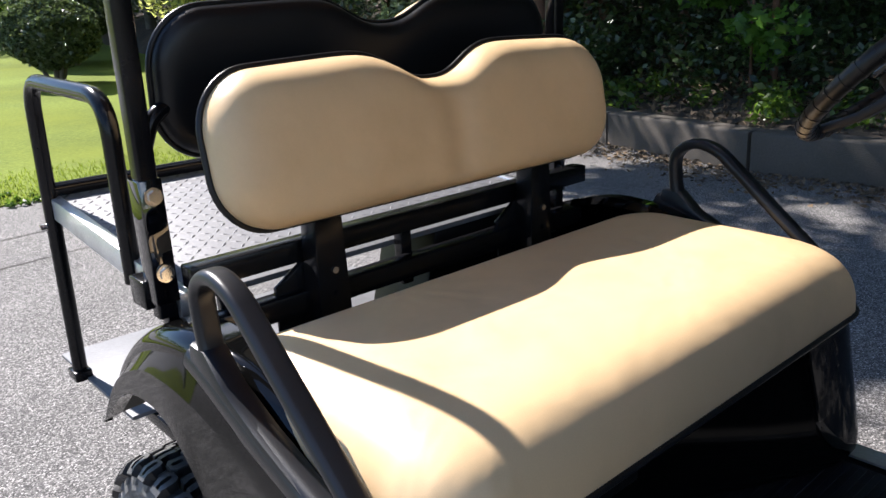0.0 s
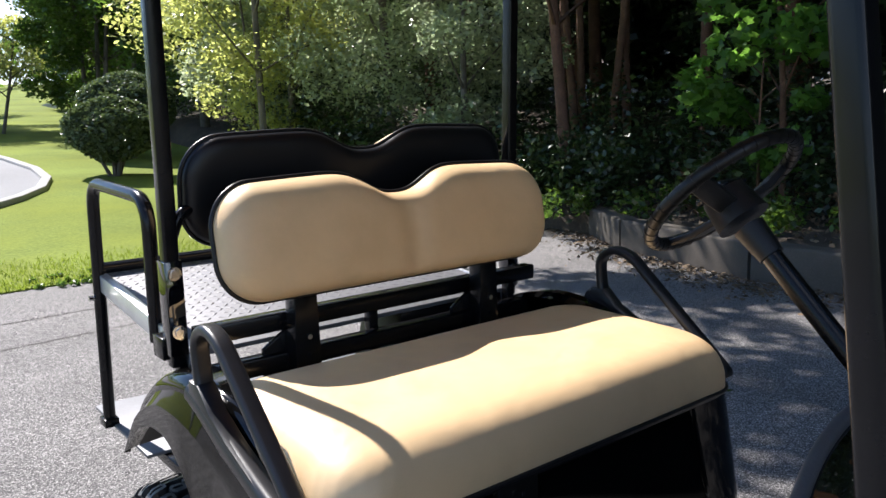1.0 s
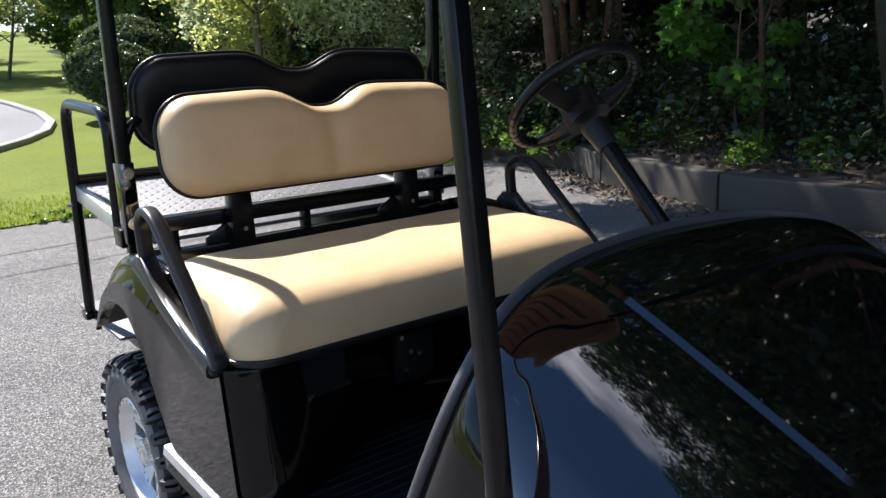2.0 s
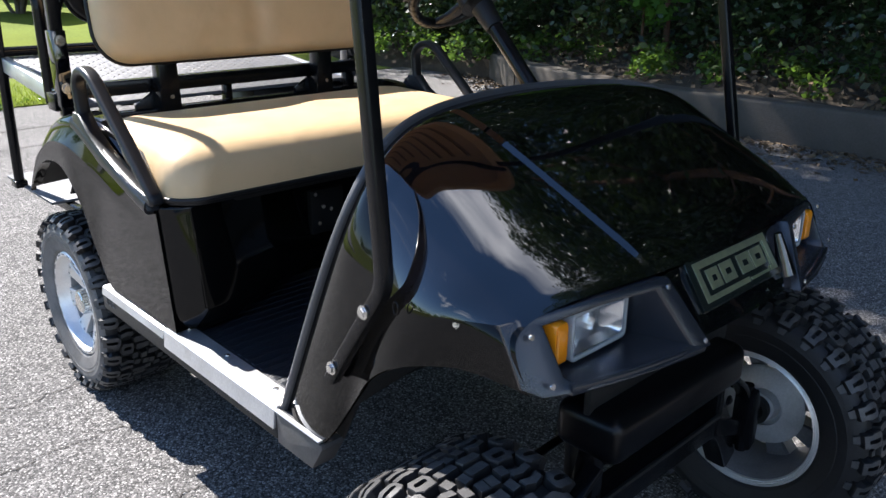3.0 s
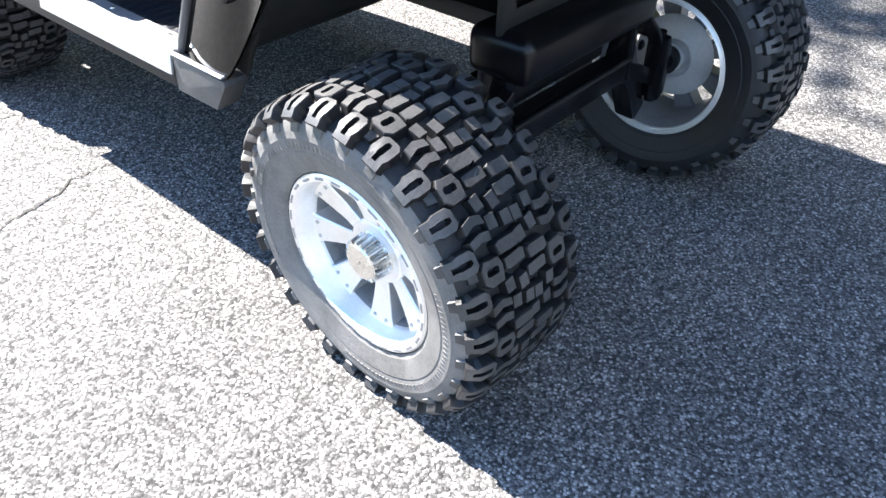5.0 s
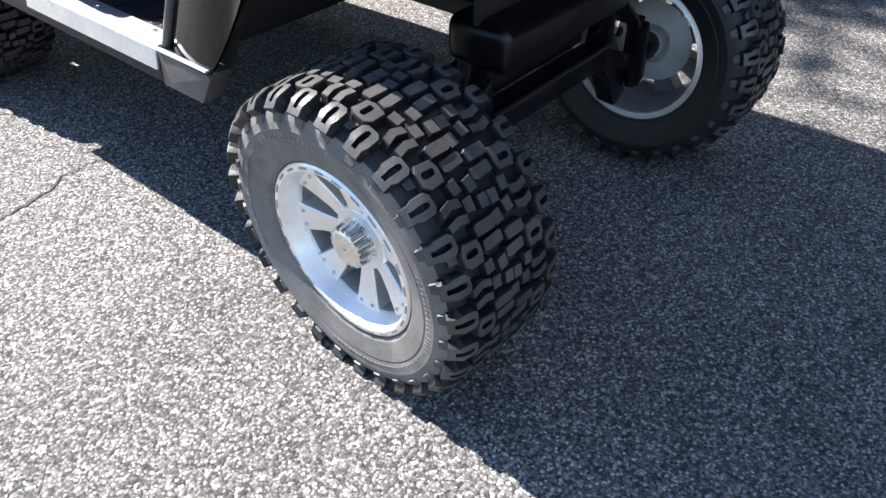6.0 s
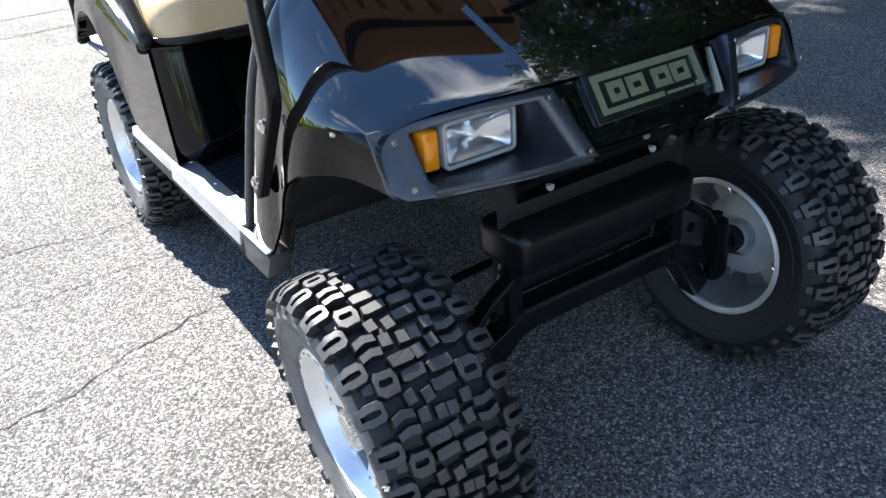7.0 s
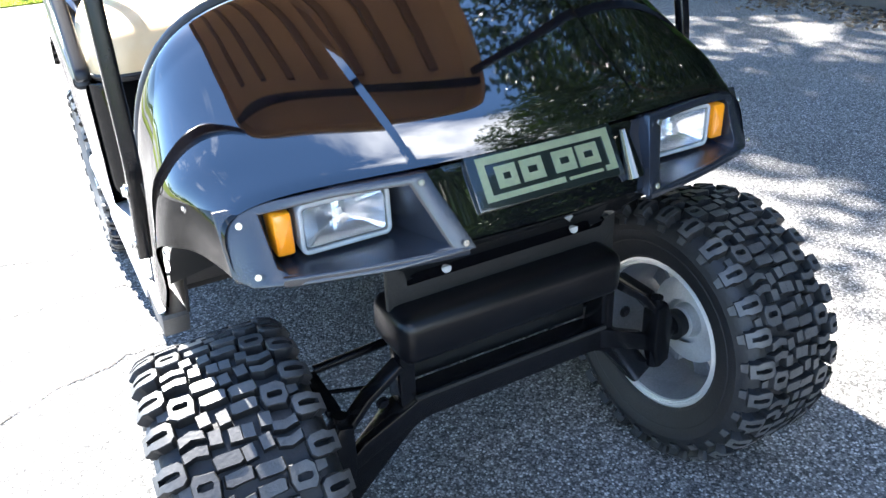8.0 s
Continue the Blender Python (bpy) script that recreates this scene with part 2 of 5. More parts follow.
def asphalt_material():
    m = bpy.data.materials.new("aged_asphalt")
    m.use_nodes = True
    n, l = m.node_tree.nodes, m.node_tree.links
    p = n["Principled BSDF"]
    p.inputs["Roughness"].default_value = 0.85
    co = n.new("ShaderNodeTexCoord").outputs["Object"]
    stones = n.new("ShaderNodeTexVoronoi")
    stones.inputs["Scale"].default_value = 190
    stones.inputs["Randomness"].default_value = 1.0
    grit = n.new("ShaderNodeTexNoise")
    grit.inputs["Scale"].default_value, grit.inputs["Detail"].default_value = 210, 3
    big = n.new("ShaderNodeTexNoise")
    big.inputs["Scale"].default_value, big.inputs["Detail"].default_value = 1.1, 6
    for t in (stones, grit, big):
        l.new(co, t.inputs["Vector"])
    sep = n.new("ShaderNodeSeparateColor")
    l.new(stones.outputs["Color"], sep.inputs[0])
    ramp = n.new("ShaderNodeValToRGB")
    e = ramp.color_ramp.elements
    e[0].position, e[0].color = 0.0, (0.040, 0.039, 0.038, 1)
    e[1].position, e[1].color = 1.0, (0.66, 0.635, 0.61, 1)
    for pos, c in ((0.40, (0.150, 0.144, 0.139, 1)), (0.8, (0.33, 0.315, 0.305, 1))):
        q = e.new(pos)
        q.color = c
    l.new(sep.outputs[0], ramp.inputs[0])
    edge = n.new("ShaderNodeMapRange")
    for i, v in enumerate((0.0, 0.6, 1.1, 0.45)):
        edge.inputs[i + 1].default_value = v
    l.new(stones.outputs["Distance"], edge.inputs[0])
    a = n.new("ShaderNodeMix")
    a.data_type, a.blend_type = "RGBA", "MULTIPLY"
    a.inputs["Factor"].default_value = 1.0
    l.new(ramp.outputs[0], a.inputs["A"]), l.new(edge.outputs[0], a.inputs["B"])
    wide = n.new("ShaderNodeMapRange")
    for i, v in enumerate((0.3, 0.7, 0.82, 1.18)):
        wide.inputs[i + 1].default_value = v
    l.new(big.outputs["Fac"], wide.inputs[0])
    b = n.new("ShaderNodeMix")
    b.data_type, b.blend_type = "RGBA", "MULTIPLY"
    b.inputs["Factor"].default_value = 1.0
    l.new(a.outputs["Result"], b.inputs["A"]), l.new(wide.outputs[0], b.inputs["B"])
    l.new(b.outputs["Result"], p.inputs["Base Color"])
    add = n.new("ShaderNodeMath")
    add.operation = "SUBTRACT"
    l.new(grit.outputs["Fac"], add.inputs[0]), l.new(stones.outputs["Distance"], add.inputs[1])
    bump = n.new("ShaderNodeBump")
    bump.inputs["Strength"].default_value, bump.inputs["Distance"].default_value = 0.6, 0.004
    l.new(add.outputs[0], bump.inputs["Height"]), l.new(bump.outputs["Normal"], p.inputs["Normal"])
    return m


ASPHALT = asphalt_material()


def glass_material():
    m = bpy.data.materials.new("clear_ribbed_lens")
    m.use_nodes = True
    p = m.node_tree.nodes["Principled BSDF"]
    p.inputs["Base Color"].default_value = (0.95, 0.97, 1, 1)
    p.inputs["Transmission Weight"].default_value = 1.0
    p.inputs["Roughness"].default_value, p.inputs["IOR"].default_value = 0.12, 1.14
    p.inputs["Coat Weight"].default_value, p.inputs["Coat Roughness"].default_value = 0.6, 0.28
    return m


LENS = glass_material()


# ---- mesh helpers ----
def to_mesh(name, bm, mat, smooth=35):
    me = bpy.data.meshes.new(name)
    bm.normal_update()
    bm.to_mesh(me)
    bm.free()
    if mat:
        me.materials.append(mat)
    if smooth:
        me.polygons.foreach_set("use_smooth", [True] * len(me.polygons))
        me.set_sharp_from_angle(angle=radians(smooth))
    return me


def part(name, bm, mat, parent=None, label="", smooth=35):
    """Links a bmesh as one mesh object under a thing or a part."""
    ob = new(name, to_mesh(name, bm, mat, smooth))
    ob.parent = parent
    if label:
        ob["label"] = label
    return ob


def thing(name, label, category, group="", kind=""):
    ob = new(name)
    return tagged(ob, label, category, group, kind)


def box(lo, hi, bevel=0.0, seg=2, bm=None, m=None):
    bm = bm or bmesh.new()
    lo, hi = Vector(lo), Vector(hi)
    mat = Matrix.Translation((lo + hi) / 2) @ Matrix.Diagonal((*(hi - lo), 1))
    if m is not None:
        mat = m @ mat
    vs = bmesh.ops.create_cube(bm, size=1, matrix=mat)["verts"]
    if bevel:
        es = list({e for v in vs for e in v.link_edges})
        bmesh.ops.bevel(bm, geom=es, offset=bevel, segments=seg, profile=0.5, affect="EDGES")
    return bm


def rod(a, b, r, seg=16, r2=None, bm=None):
    bm = bm or bmesh.new()
    a, b = Vector(a), Vector(b)
    d = b - a
    m = Matrix.Translation((a + b) / 2) @ d.to_track_quat("Z", "Y").to_matrix().to_4x4()
    bmesh.ops.create_cone(bm, cap_ends=True, segments=seg, radius1=r, radius2=r if r2 is None else r2, depth=d.length, matrix=m)
    return bm


def rounded_path(pts, radius=0.04, steps=6):
    """A polyline whose inner corners are rounded."""
    pts = [Vector(p) for p in pts]
    out = [pts[0]]
    for a, b, c in zip(pts, pts[1:], pts[2:]):
        u, w = (a - b), (c - b)
        r = min(radius, u.length * 0.49, w.length * 0.49)
        p, q = b + u.normalized() * r, b + w.normalized() * r
        for i in range(steps + 1):
            t = i / steps
            out.append(p * (1 - t) ** 2 + b * 2 * t * (1 - t) + q * t * t)
    out.append(pts[-1])
    return out


def sweep(pts, section, up=(0, 0, 1), bm=None, closed=False):
    """Sweeps a closed 2D section (across, up) along a polyline."""
    bm = bm or bmesh.new()
    pts = [Vector(p) for p in pts]
    up, rings = Vector(up), []
    count = len(pts)
    for i, p in enumerate(pts):
        t = (pts[(i + 1) % count] - pts[i - 1]) if closed else (pts[min(i + 1, count - 1)] - pts[max(i - 1, 0)])
        t.normalize()
        side = t.cross(up)
        if side.length < 0.1:
            side = t.cross(Vector((0, 1, 0.3)))
        side.normalize()
        top = side.cross(t)
        rings.append([bm.verts.new(p + side * x + top * y) for x, y in section])
    n = len(section)
    for r, s in zip(rings, rings[1:] + ([rings[0]] if closed else [])):
        for i in range(n):
            bm.faces.new((r[i], r[(i + 1) % n], s[(i + 1) % n], s[i]))
    if not closed:
        bm.faces.new(rings[0][::-1]), bm.faces.new(rings[-1])
    bmesh.ops.recalc_face_normals(bm, faces=bm.faces)
    return bm


def circle(r, n=14):
    return [(r * math.cos(2 * math.pi * i / n), r * math.sin(2 * math.pi * i / n)) for i in range(n)]


def rounded_rect(w, h, r, n=4):
    out = []
    for cx, cy, a in ((w / 2 - r, h / 2 - r, 0), (-w / 2 + r, h / 2 - r, 90), (-w / 2 + r, -h / 2 + r, 180), (w / 2 - r, -h / 2 + r, 270)):
        for i in range(n + 1):
            t = radians(a + 90 * i / n)
            out.append((cx + r * math.cos(t), cy + r * math.sin(t)))
    return out


def tube(pts, r, radius=0.05, up=(1, 0, 0), bm=None):
    return sweep(rounded_path(pts, radius), circle(r), up, bm)


def prism(outline, axis, lo, hi, bevel=0.0, bm=None):
    """A polygon in the plane across an axis, drawn out from lo to hi."""
    bm = bm or bmesh.new()

    def at(p, v):
        return {"x": (v, p[0], p[1]), "y": (p[0], v, p[1]), "z": (p[0], p[1], v)}[axis]
    a = [bm.verts.new(at(p, lo)) for p in outline]
    b = [bm.verts.new(at(p, hi)) for p in outline]
    n = len(outline)
    fs = [bm.faces.new(a), bm.faces.new(b[::-1])]
    for i in range(n):
        fs.append(bm.faces.new((a[i], b[i], b[(i + 1) % n], a[(i + 1) % n])))
    bmesh.ops.recalc_face_normals(bm, faces=fs)
    if bevel:
        es = list({e for f in fs[:2] for e in f.edges})
        bmesh.ops.bevel(bm, geom=es, offset=bevel, segments=2, profile=0.5, affect="EDGES")
    return bm


def skin(rings, closed=False, bm=None, caps=False):
    """Faces between rows of points."""
    bm = bm or bmesh.new()
    vs = [[bm.verts.new(p) for p in r] for r in rings]
    for r, s in zip(vs, vs[1:]):
        for i in range(len(r) - (0 if closed else 1)):
            j = (i + 1) % len(r)
            bm.faces.new((r[i], r[j], s[j], s[i]))
    if caps:
        bm.faces.new(vs[0][::-1]), bm.faces.new(vs[-1])
    bmesh.ops.recalc_face_normals(bm, faces=bm.faces)
    return bm


def spline(rows, k):
    """Rows of numbers, smoothly interpolated at k even steps."""
    rows = np.array(rows, float)
    n = len(rows)
    out = []
    for u in np.linspace(0, n - 1, k):
        i = min(int(u), n - 2)
        t = u - i
        p0, p1, p2, p3 = rows[max(i - 1, 0)], rows[i], rows[i + 1], rows[min(i + 2, n - 1)]
        out.append(0.5 * (2 * p1 + (p2 - p0) * t + (2 * p0 - 5 * p1 + 4 * p2 - p3) * t * t + (3 * p1 - p0 - 3 * p2 + p3) * t ** 3))
    return np.array(out)


def quick_mesh(name, verts, faces_of, mat, smooth=False):
    """A mesh of many alike faces (arrays of vertices and of index rows)."""
    me = bpy.data.meshes.new(name)
    verts, faces_of = np.asarray(verts, np.float32), np.asarray(faces_of, np.int32)
    k = faces_of.shape[1]
    me.vertices.add(len(verts))
    me.vertices.foreach_set("co", verts.ravel())
    me.loops.add(faces_of.size)
    me.loops.foreach_set("vertex_index", faces_of.ravel())
    me.polygons.add(len(faces_of))
    me.polygons.foreach_set("loop_start", np.arange(0, faces_of.size, k, dtype=np.int32))
    if smooth:
        me.polygons.foreach_set("use_smooth", np.ones(len(faces_of), bool))
    me.update(calc_edges=True)
    me.materials.append(mat)
    return me


def bolt(at, axis, parent, r=0.011, mat=None, head=0.007, name="bolt"):
    a, d = Vector(at), Vector(axis).normalized()
    bm = rod(a, a + d * 0.0025, r * 1.35, 18)
    rod(a + d * 0.002, a + d * head, r, 6, r * 0.9, bm)
    return part(name, bm, mat or CHROME, parent, smooth=30)


# ---- the golf cart ----
cart = thing("golf_cart", "lifted black golf cart with tan seats, parked on asphalt", "golf cart")


def section_ring(hw, zb, zt, n=5.0, count=361):
    """Half a superellipse from the foot of one side over the top to the other."""
    out = []
    for i in range(count):
        a = math.pi * i / (count - 1)
        c, s = math.cos(a), math.sin(a)
        out.append((-hw * math.copysign(abs(c) ** (2 / n), c), zb + (zt - zb) * abs(s) ** (2 / n)))
    # even spacing along the curve
    pts = np.array(out)
    d = np.concatenate(([0], np.cumsum(np.hypot(*np.diff(pts, axis=0).T))))
    t = np.linspace(0, d[-1], count)
    return np.stack((np.interp(t, d, pts[:, 0]), np.interp(t, d, pts[:, 1])), 1)


def step(a, b, x):
    t = min(1, max(0, (x - a) / (b - a)))
    return t * t * (3 - 2 * t)


# rows: centre y, top z, shoulder y, half width, foot y, foot z
COWL = [
    (0.012, 1.012, -0.125, 0.520, 0.125, 0.420),
    (-0.035, 1.010, -0.145, 0.532, 0.060, 0.422),
    (-0.105, 0.988, -0.180, 0.540, -0.020, 0.434),
    (-0.185, 0.951, -0.220, 0.542, -0.105, 0.545),
    (-0.265, 0.911, -0.266, 0.538, -0.172, 0.630),
    (-0.345, 0.870, -0.314, 0.528, -0.250, 0.684),
    (-0.415, 0.834, -0.358, 0.514, -0.320, 0.699),
    (-0.452, 0.814, -0.384, 0.502, -0.398, 0.694),
    (-0.468, 0.803, -0.394, 0.496, -0.440, 0.688),
]
SEGS = ((0, 100), (1, 2), (2, 110), (3, 2), (4, 100))


def cowl_rings(count=61):
    rings = []
    for row in spline(COWL, count):
        yt, zt, ys, hw, yb, zb = row
        pts = section_ring(hw, zb, zt, 6.4 - 1.2 * step(0.0, -0.3, yt), 721)
        d = np.concatenate(([0], np.cumsum(np.hypot(*np.diff(pts, axis=0).T))))
        # the points fall on both edges of the two chamfered creases
        xc = 0.25 + 0.09 * (yt + 0.05)
        w = 0.0052
        cuts = [0] + [np.interp(x, pts[:, 0], d) for x in (-xc - w, -xc + w, xc - w, xc + w)] + [d[-1]]
        t = np.concatenate([np.linspace(cuts[k], cuts[k + 1], n, endpoint=False) for k, n in SEGS] + [[d[-1]]])
        ring = []
        for x, z in zip(np.interp(t, d, pts[:, 0]), np.interp(t, d, pts[:, 1])):
            h = (z - zb) / (zt - zb)
            e = abs(x) / hw
            y = yb * (1 - h) + h * (ys + (yt - ys) * (1 - e ** 2.2))
            z -= (0.028 + 0.004 * step(0.0, -0.12, yt) - 0.030 * min(1, max(0, (-0.10 - yt) / 0.37))) * e ** 2 * h
            z += 0.0058 * min(1.0, max(0.0, (xc + w - abs(x)) / (2 * w))) * h * step(-0.005, -0.04, yt) * (1 - step(-0.40, -0.472, yt))
            x *= 1 + (0.028 * step(-0.18, -0.06, yt) + 0.045 * step(-0.16, -0.34, yt) - 0.070 * step(-0.36, -0.474, yt)) * (1 - h)
            ring.append((x, y, z))
        rings.append(ring)
    return rings


def make_cowl():
    rings = cowl_rings()
    inner = [[Vector(p) * 1.0 + Vector((-0.006 * math.copysign(min(1, abs(p[0]) / 0.4), p[0]), 0.004, -0.005)) for p in r] for r in rings]
    bm = skin(rings)
    bm2 = skin(inner)
    me = bpy.data.meshes.new("tmp")
    bm2.to_mesh(me)
    bm2.free()
    bm.from_mesh(me)
    bpy.data.meshes.remove(me)
    # the flanks below the seam and the pillars behind the struts are split off to reflect darker
    def cut(b, p, n, **kw):
        bmesh.ops.bisect_plane(b, geom=b.verts[:] + b.edges[:] + b.faces[:], plane_co=p, plane_no=n, **kw)
    cut(bm, (0, 0, 0.777), (0, 0, 1))
    cut(bm, (0, -0.232, 0.788), (0, 1, -0.88))
    def flank(f):
        c = f.calc_center_median()
        return abs(c.x) > 0.30 and (c.z < 0.777 or (c.y > -0.232 + 0.88 * (c.z - 0.788) and abs(c.x) > 0.44))
    for sx in (-1, 1):
        fl = bm.copy()
        bmesh.ops.delete(fl, geom=[f for f in fl.faces if not flank(f) or f.calc_center_median().x * sx < 0], context="FACES")
        part("cowl_flank", fl, BODY, cart, "black flank of the cowl", smooth=12)
    bmesh.ops.delete(bm, geom=[f for f in bm.faces if flank(f)], context="FACES")
    part("front_cowl", bm, PAINT, cart, "glossy black front cowl", smooth=12)
    # rubber edge trim along the rear rim
    edge = [Vector(p) for p in rings[0][::4]]
    part("edge_trim", sweep([p + Vector((0, 0.006, 0.0)) for p in edge], rounded_rect(0.020, 0.016, 0.006, 3), (0, 1, 0)), TRIM, cart, "grey rubber edge trim")


make_cowl()

# dash and inner front of the foot well
part("dashboard", prism([(0.0, 0.935), (-0.02, 0.950), (-0.13, 0.915), (-0.13, 0.70), (-0.01, 0.80), (0.02, 0.88)], "x", -0.36, 0.36, 0.012), PLASTIC, cart)
for sx in (-1, 1):
    part("front_arch_liner", skin([[(sx * (r[3] - 0.008), r[4], r[5] + 0.003), (sx * 0.40, r[4] - 0.005, r[5] + 0.03), (sx * 0.29, r[4] - 0.01, r[5] + 0.045)] for r in spline(COWL, 40)[14:29]]), UNDER, cart)
part("foot_well_front", prism([(-0.02, 0.82), (-0.04, 0.82), (-0.13, 0.63), (0.125, 0.405), (0.14, 0.425), (-0.105, 0.64)], "x", -0.50, 0.50, 0.004), UNDER, cart)


def bezel(side):
    """Satin bezel round one headlight, with its lamp and signal."""
    sx = side

    def P(x, y, z):
        return (sx * x * 1.004, y + 0.0145 + 0.054 * (x - 0.2), z + 0.002)
    bm = bmesh.new()
    # outer corner points and those of the pocket's mouth, both going round
    out = [P(0.492, -0.421, 0.778), P(0.335, -0.470, 0.797), P(0.205, -0.492, 0.800), P(0.160, -0.552, 0.692), P(0.28, -0.540, 0.684), P(0.40, -0.515, 0.684), P(0.468, -0.487, 0.683), P(0.489, -0.464, 0.694)]
    mouth = [P(0.436, -0.452, 0.772), P(0.335, -0.474, 0.783), P(0.232, -0.493, 0.785), P(0.196, -0.538, 0.698), P(0.28, -0.533, 0.693), P(0.37, -0.515, 0.694), P(0.418, -0.496, 0.696), P(0.430, -0.488, 0.706)]
    deep = [P(0.432, -0.402, 0.769), P(0.335, -0.402, 0.777), P(0.245, -0.402, 0.780), P(0.235, -0.402, 0.694), P(0.28, -0.402, 0.692), P(0.37, -0.402, 0.692), P(0.418, -0.402, 0.695), P(0.430, -0.402, 0.702)]
    back = [P(0.480, -0.38, 0.764), P(0.335, -0.42, 0.787), P(0.205, -0.44, 0.79), P(0.160, -0.50, 0.685), P(0.28, -0.49, 0.675), P(0.40, -0.47, 0.675), P(0.452, -0.45, 0.676), P(0.472, -0.43, 0.692)]
    rows = []
    for src in (back, out, mouth, deep):
        rows.append([bm.verts.new(p) for p in src])
    for a, b in zip(rows, rows[1:]):
        for i in range(8):
            j = (i + 1) % 8
            bm.faces.new((a[i], a[j], b[j], b[i]))
    bm.faces.new(rows[-1])
    bmesh.ops.recalc_face_normals(bm, faces=bm.faces)
    es = [e for e in bm.edges if {e.verts[0], e.verts[1]} <= set(rows[1]) or {e.verts[0], e.verts[1]} <= set(rows[2])]
    bmesh.ops.bevel(bm, geom=es, offset=0.004, segments=2, profile=0.5, affect="EDGES")
    bz = part("headlight_bezel", bm, BEZEL, cart, "charcoal satin plastic headlight bezel", smooth=30)
    x0, x1 = sorted((sx * 0.385, sx * 0.250))
    lamp = part("headlight", box((x0, -0.404, 0.705), (x1, -0.380, 0.776), 0.006), LENS_RIM, cart, "rectangular headlight with clear ribbed lens")
    # bowl of the reflector
    rings = []
    for k in range(9):
        s = 1 - 0.115 * k
        yy = -0.4315 + 0.026 * (1 - s * s)
        rings.append([(sx * 0.3175 + x * s, yy, 0.7405 + z * s) for x, z in rounded_rect(0.124, 0.060, 0.008)])
    bowl = skin(rings, True)
    part("reflector", bowl, REFLECTOR, lamp, smooth=60)
    part("bulb_shield", rod((sx * 0.3175, -0.407, 0.7405), (sx * 0.3175, -0.424, 0.7405), 0.011, 16, 0.008), REFLECTOR, lamp, smooth=40)
    xs = np.linspace(x0 + 0.005, x1 - 0.005, 121)
    rib = [-0.4365 - 0.0016 * abs(math.sin(2 * math.pi * k / 10)) for k in range(121)]
    # the fine ribs stand in two bands, the rest of the glass is smooth
    lens = skin([[(x, (-0.4340 if e == 2 else -0.4365) if e else y, z) for x, y in zip(xs, rib)] for e, z in
                 ((2, 0.709), (1, 0.711), (1, 0.714), (0, 0.7155), (0, 0.732), (1, 0.734), (1, 0.738), (0, 0.740), (0, 0.769), (1, 0.771), (2, 0.773))])
    lens_ob = part("lens", lens, LENS, lamp, "clear ribbed lens", smooth=60)
    lens_ob.visible_shadow = False
    part("lens_frame", sweep([(sx * 0.3175 + x, -0.420, 0.7405 + z) for x, z in rounded_rect(0.134, 0.072, 0.008)], rounded_rect(0.007, 0.034, 0.002, 2), (0, 1, 0), closed=True), LENS_RIM, lamp)
    x0, x1 = sorted((sx * 0.424, sx * 0.396))
    sig = part("turn_signal", box((x0, -0.437, 0.709), (x1, -0.376, 0.773), 0.005), AMBER, cart, "amber turn signal lens")
    # raised pyramid in the middle of the lens
    xm = (x0 + x1) / 2
    part("signal_face", skin([[(xm + x * s, -0.4372 - d, 0.7405 + z * s) for x, z in rounded_rect(0.024, 0.058, 0.003, 2)] for s, d in ((1, 0), (0.8, 0.002), (0.12, 0.0045))], True, caps=True), AMBER, sig, smooth=12)
    for q in ((0.466, -0.456, 0.766), (0.460, -0.492, 0.702), (0.218, -0.500, 0.789), (0.178, -0.548, 0.704)):
        bolt(P(*q), (0, -1, 0.25), bz, 0.0034, head=0.0035, name="screw")


bezel(-1)
bezel(1)
for sx in (-1, 1):
    bolt((sx * 0.516, -0.328, 0.769), (sx, -0.4, 0.2), cart, 0.0045, head=0.004, name="screw")

# nose between the headlights, and the panel below it
nose = [[(x, -0.446 + 0.10 * x * x, 0.8060 - 0.12 * x * x) for x in np.linspace(-0.21, 0.21, 21)],
        [(x, -0.461 + 0.10 * x * x, 0.7980 - 0.12 * x * x) for x in np.linspace(-0.21, 0.21, 21)],
        [(x, -0.462 - 0.010 * (1 - (x / 0.21) ** 2), 0.782 - 0.01 * (x / 0.21) ** 2) for x in np.linspace(-0.21, 0.21, 21)],
        [(x, -0.504 - 0.010 * (1 - (x / 0.21) ** 2), 0.72) for x in np.linspace(-0.20, 0.20, 21)],
        [(x, -0.514 - 0.010 * (1 - (x / 0.21) ** 2), 0.699) for x in np.linspace(-0.175, 0.175, 21)],
        [(x, -0.508 + 0.34 * x * x, 0.684) for x in np.linspace(-0.295, 0.295, 21)],
        [(x, -0.458, 0.655) for x in np.linspace(-0.262, 0.262, 21)],
        [(x, -0.414, 0.615) for x in np.linspace(-0.225, 0.225, 21)],
        [(x, -0.384, 0.580) for x in np.linspace(-0.205, 0.205, 21)],
        [(x, -0.370, 0.552) for x in np.linspace(-0.200, 0.200, 21)],
        [(x, -0.362, 0.528) for x in np.linspace(-0.198, 0.198, 21)],
        [(x, -0.330, 0.520) for x in np.linspace(-0.196, 0.196, 21)]]
part("nose_panel", skin(nose), PAINT, cart, "glossy black nose panel", smooth=40)
for sx in (-1, 1):
    bolt((sx * 0.132, -0.384, 0.580), (0, -1, 0.5), cart, 0.0065, name="nose_bolt", mat=ALLOY_DULL, head=0.004)
for sx in (-1, 1):
    part("fascia_lip", sweep([(sx * x, -0.538 + 0.36 * x * x, 0.690) for x in np.linspace(0.17, 0.43, 13)], rounded_rect(0.012, 0.016, 0.004, 3)), BEZEL, cart)

# badge
TB = Matrix.Translation((0, -0.4790, 0.7645)) @ Matrix.Rotation(radians(-34), 4, "X")
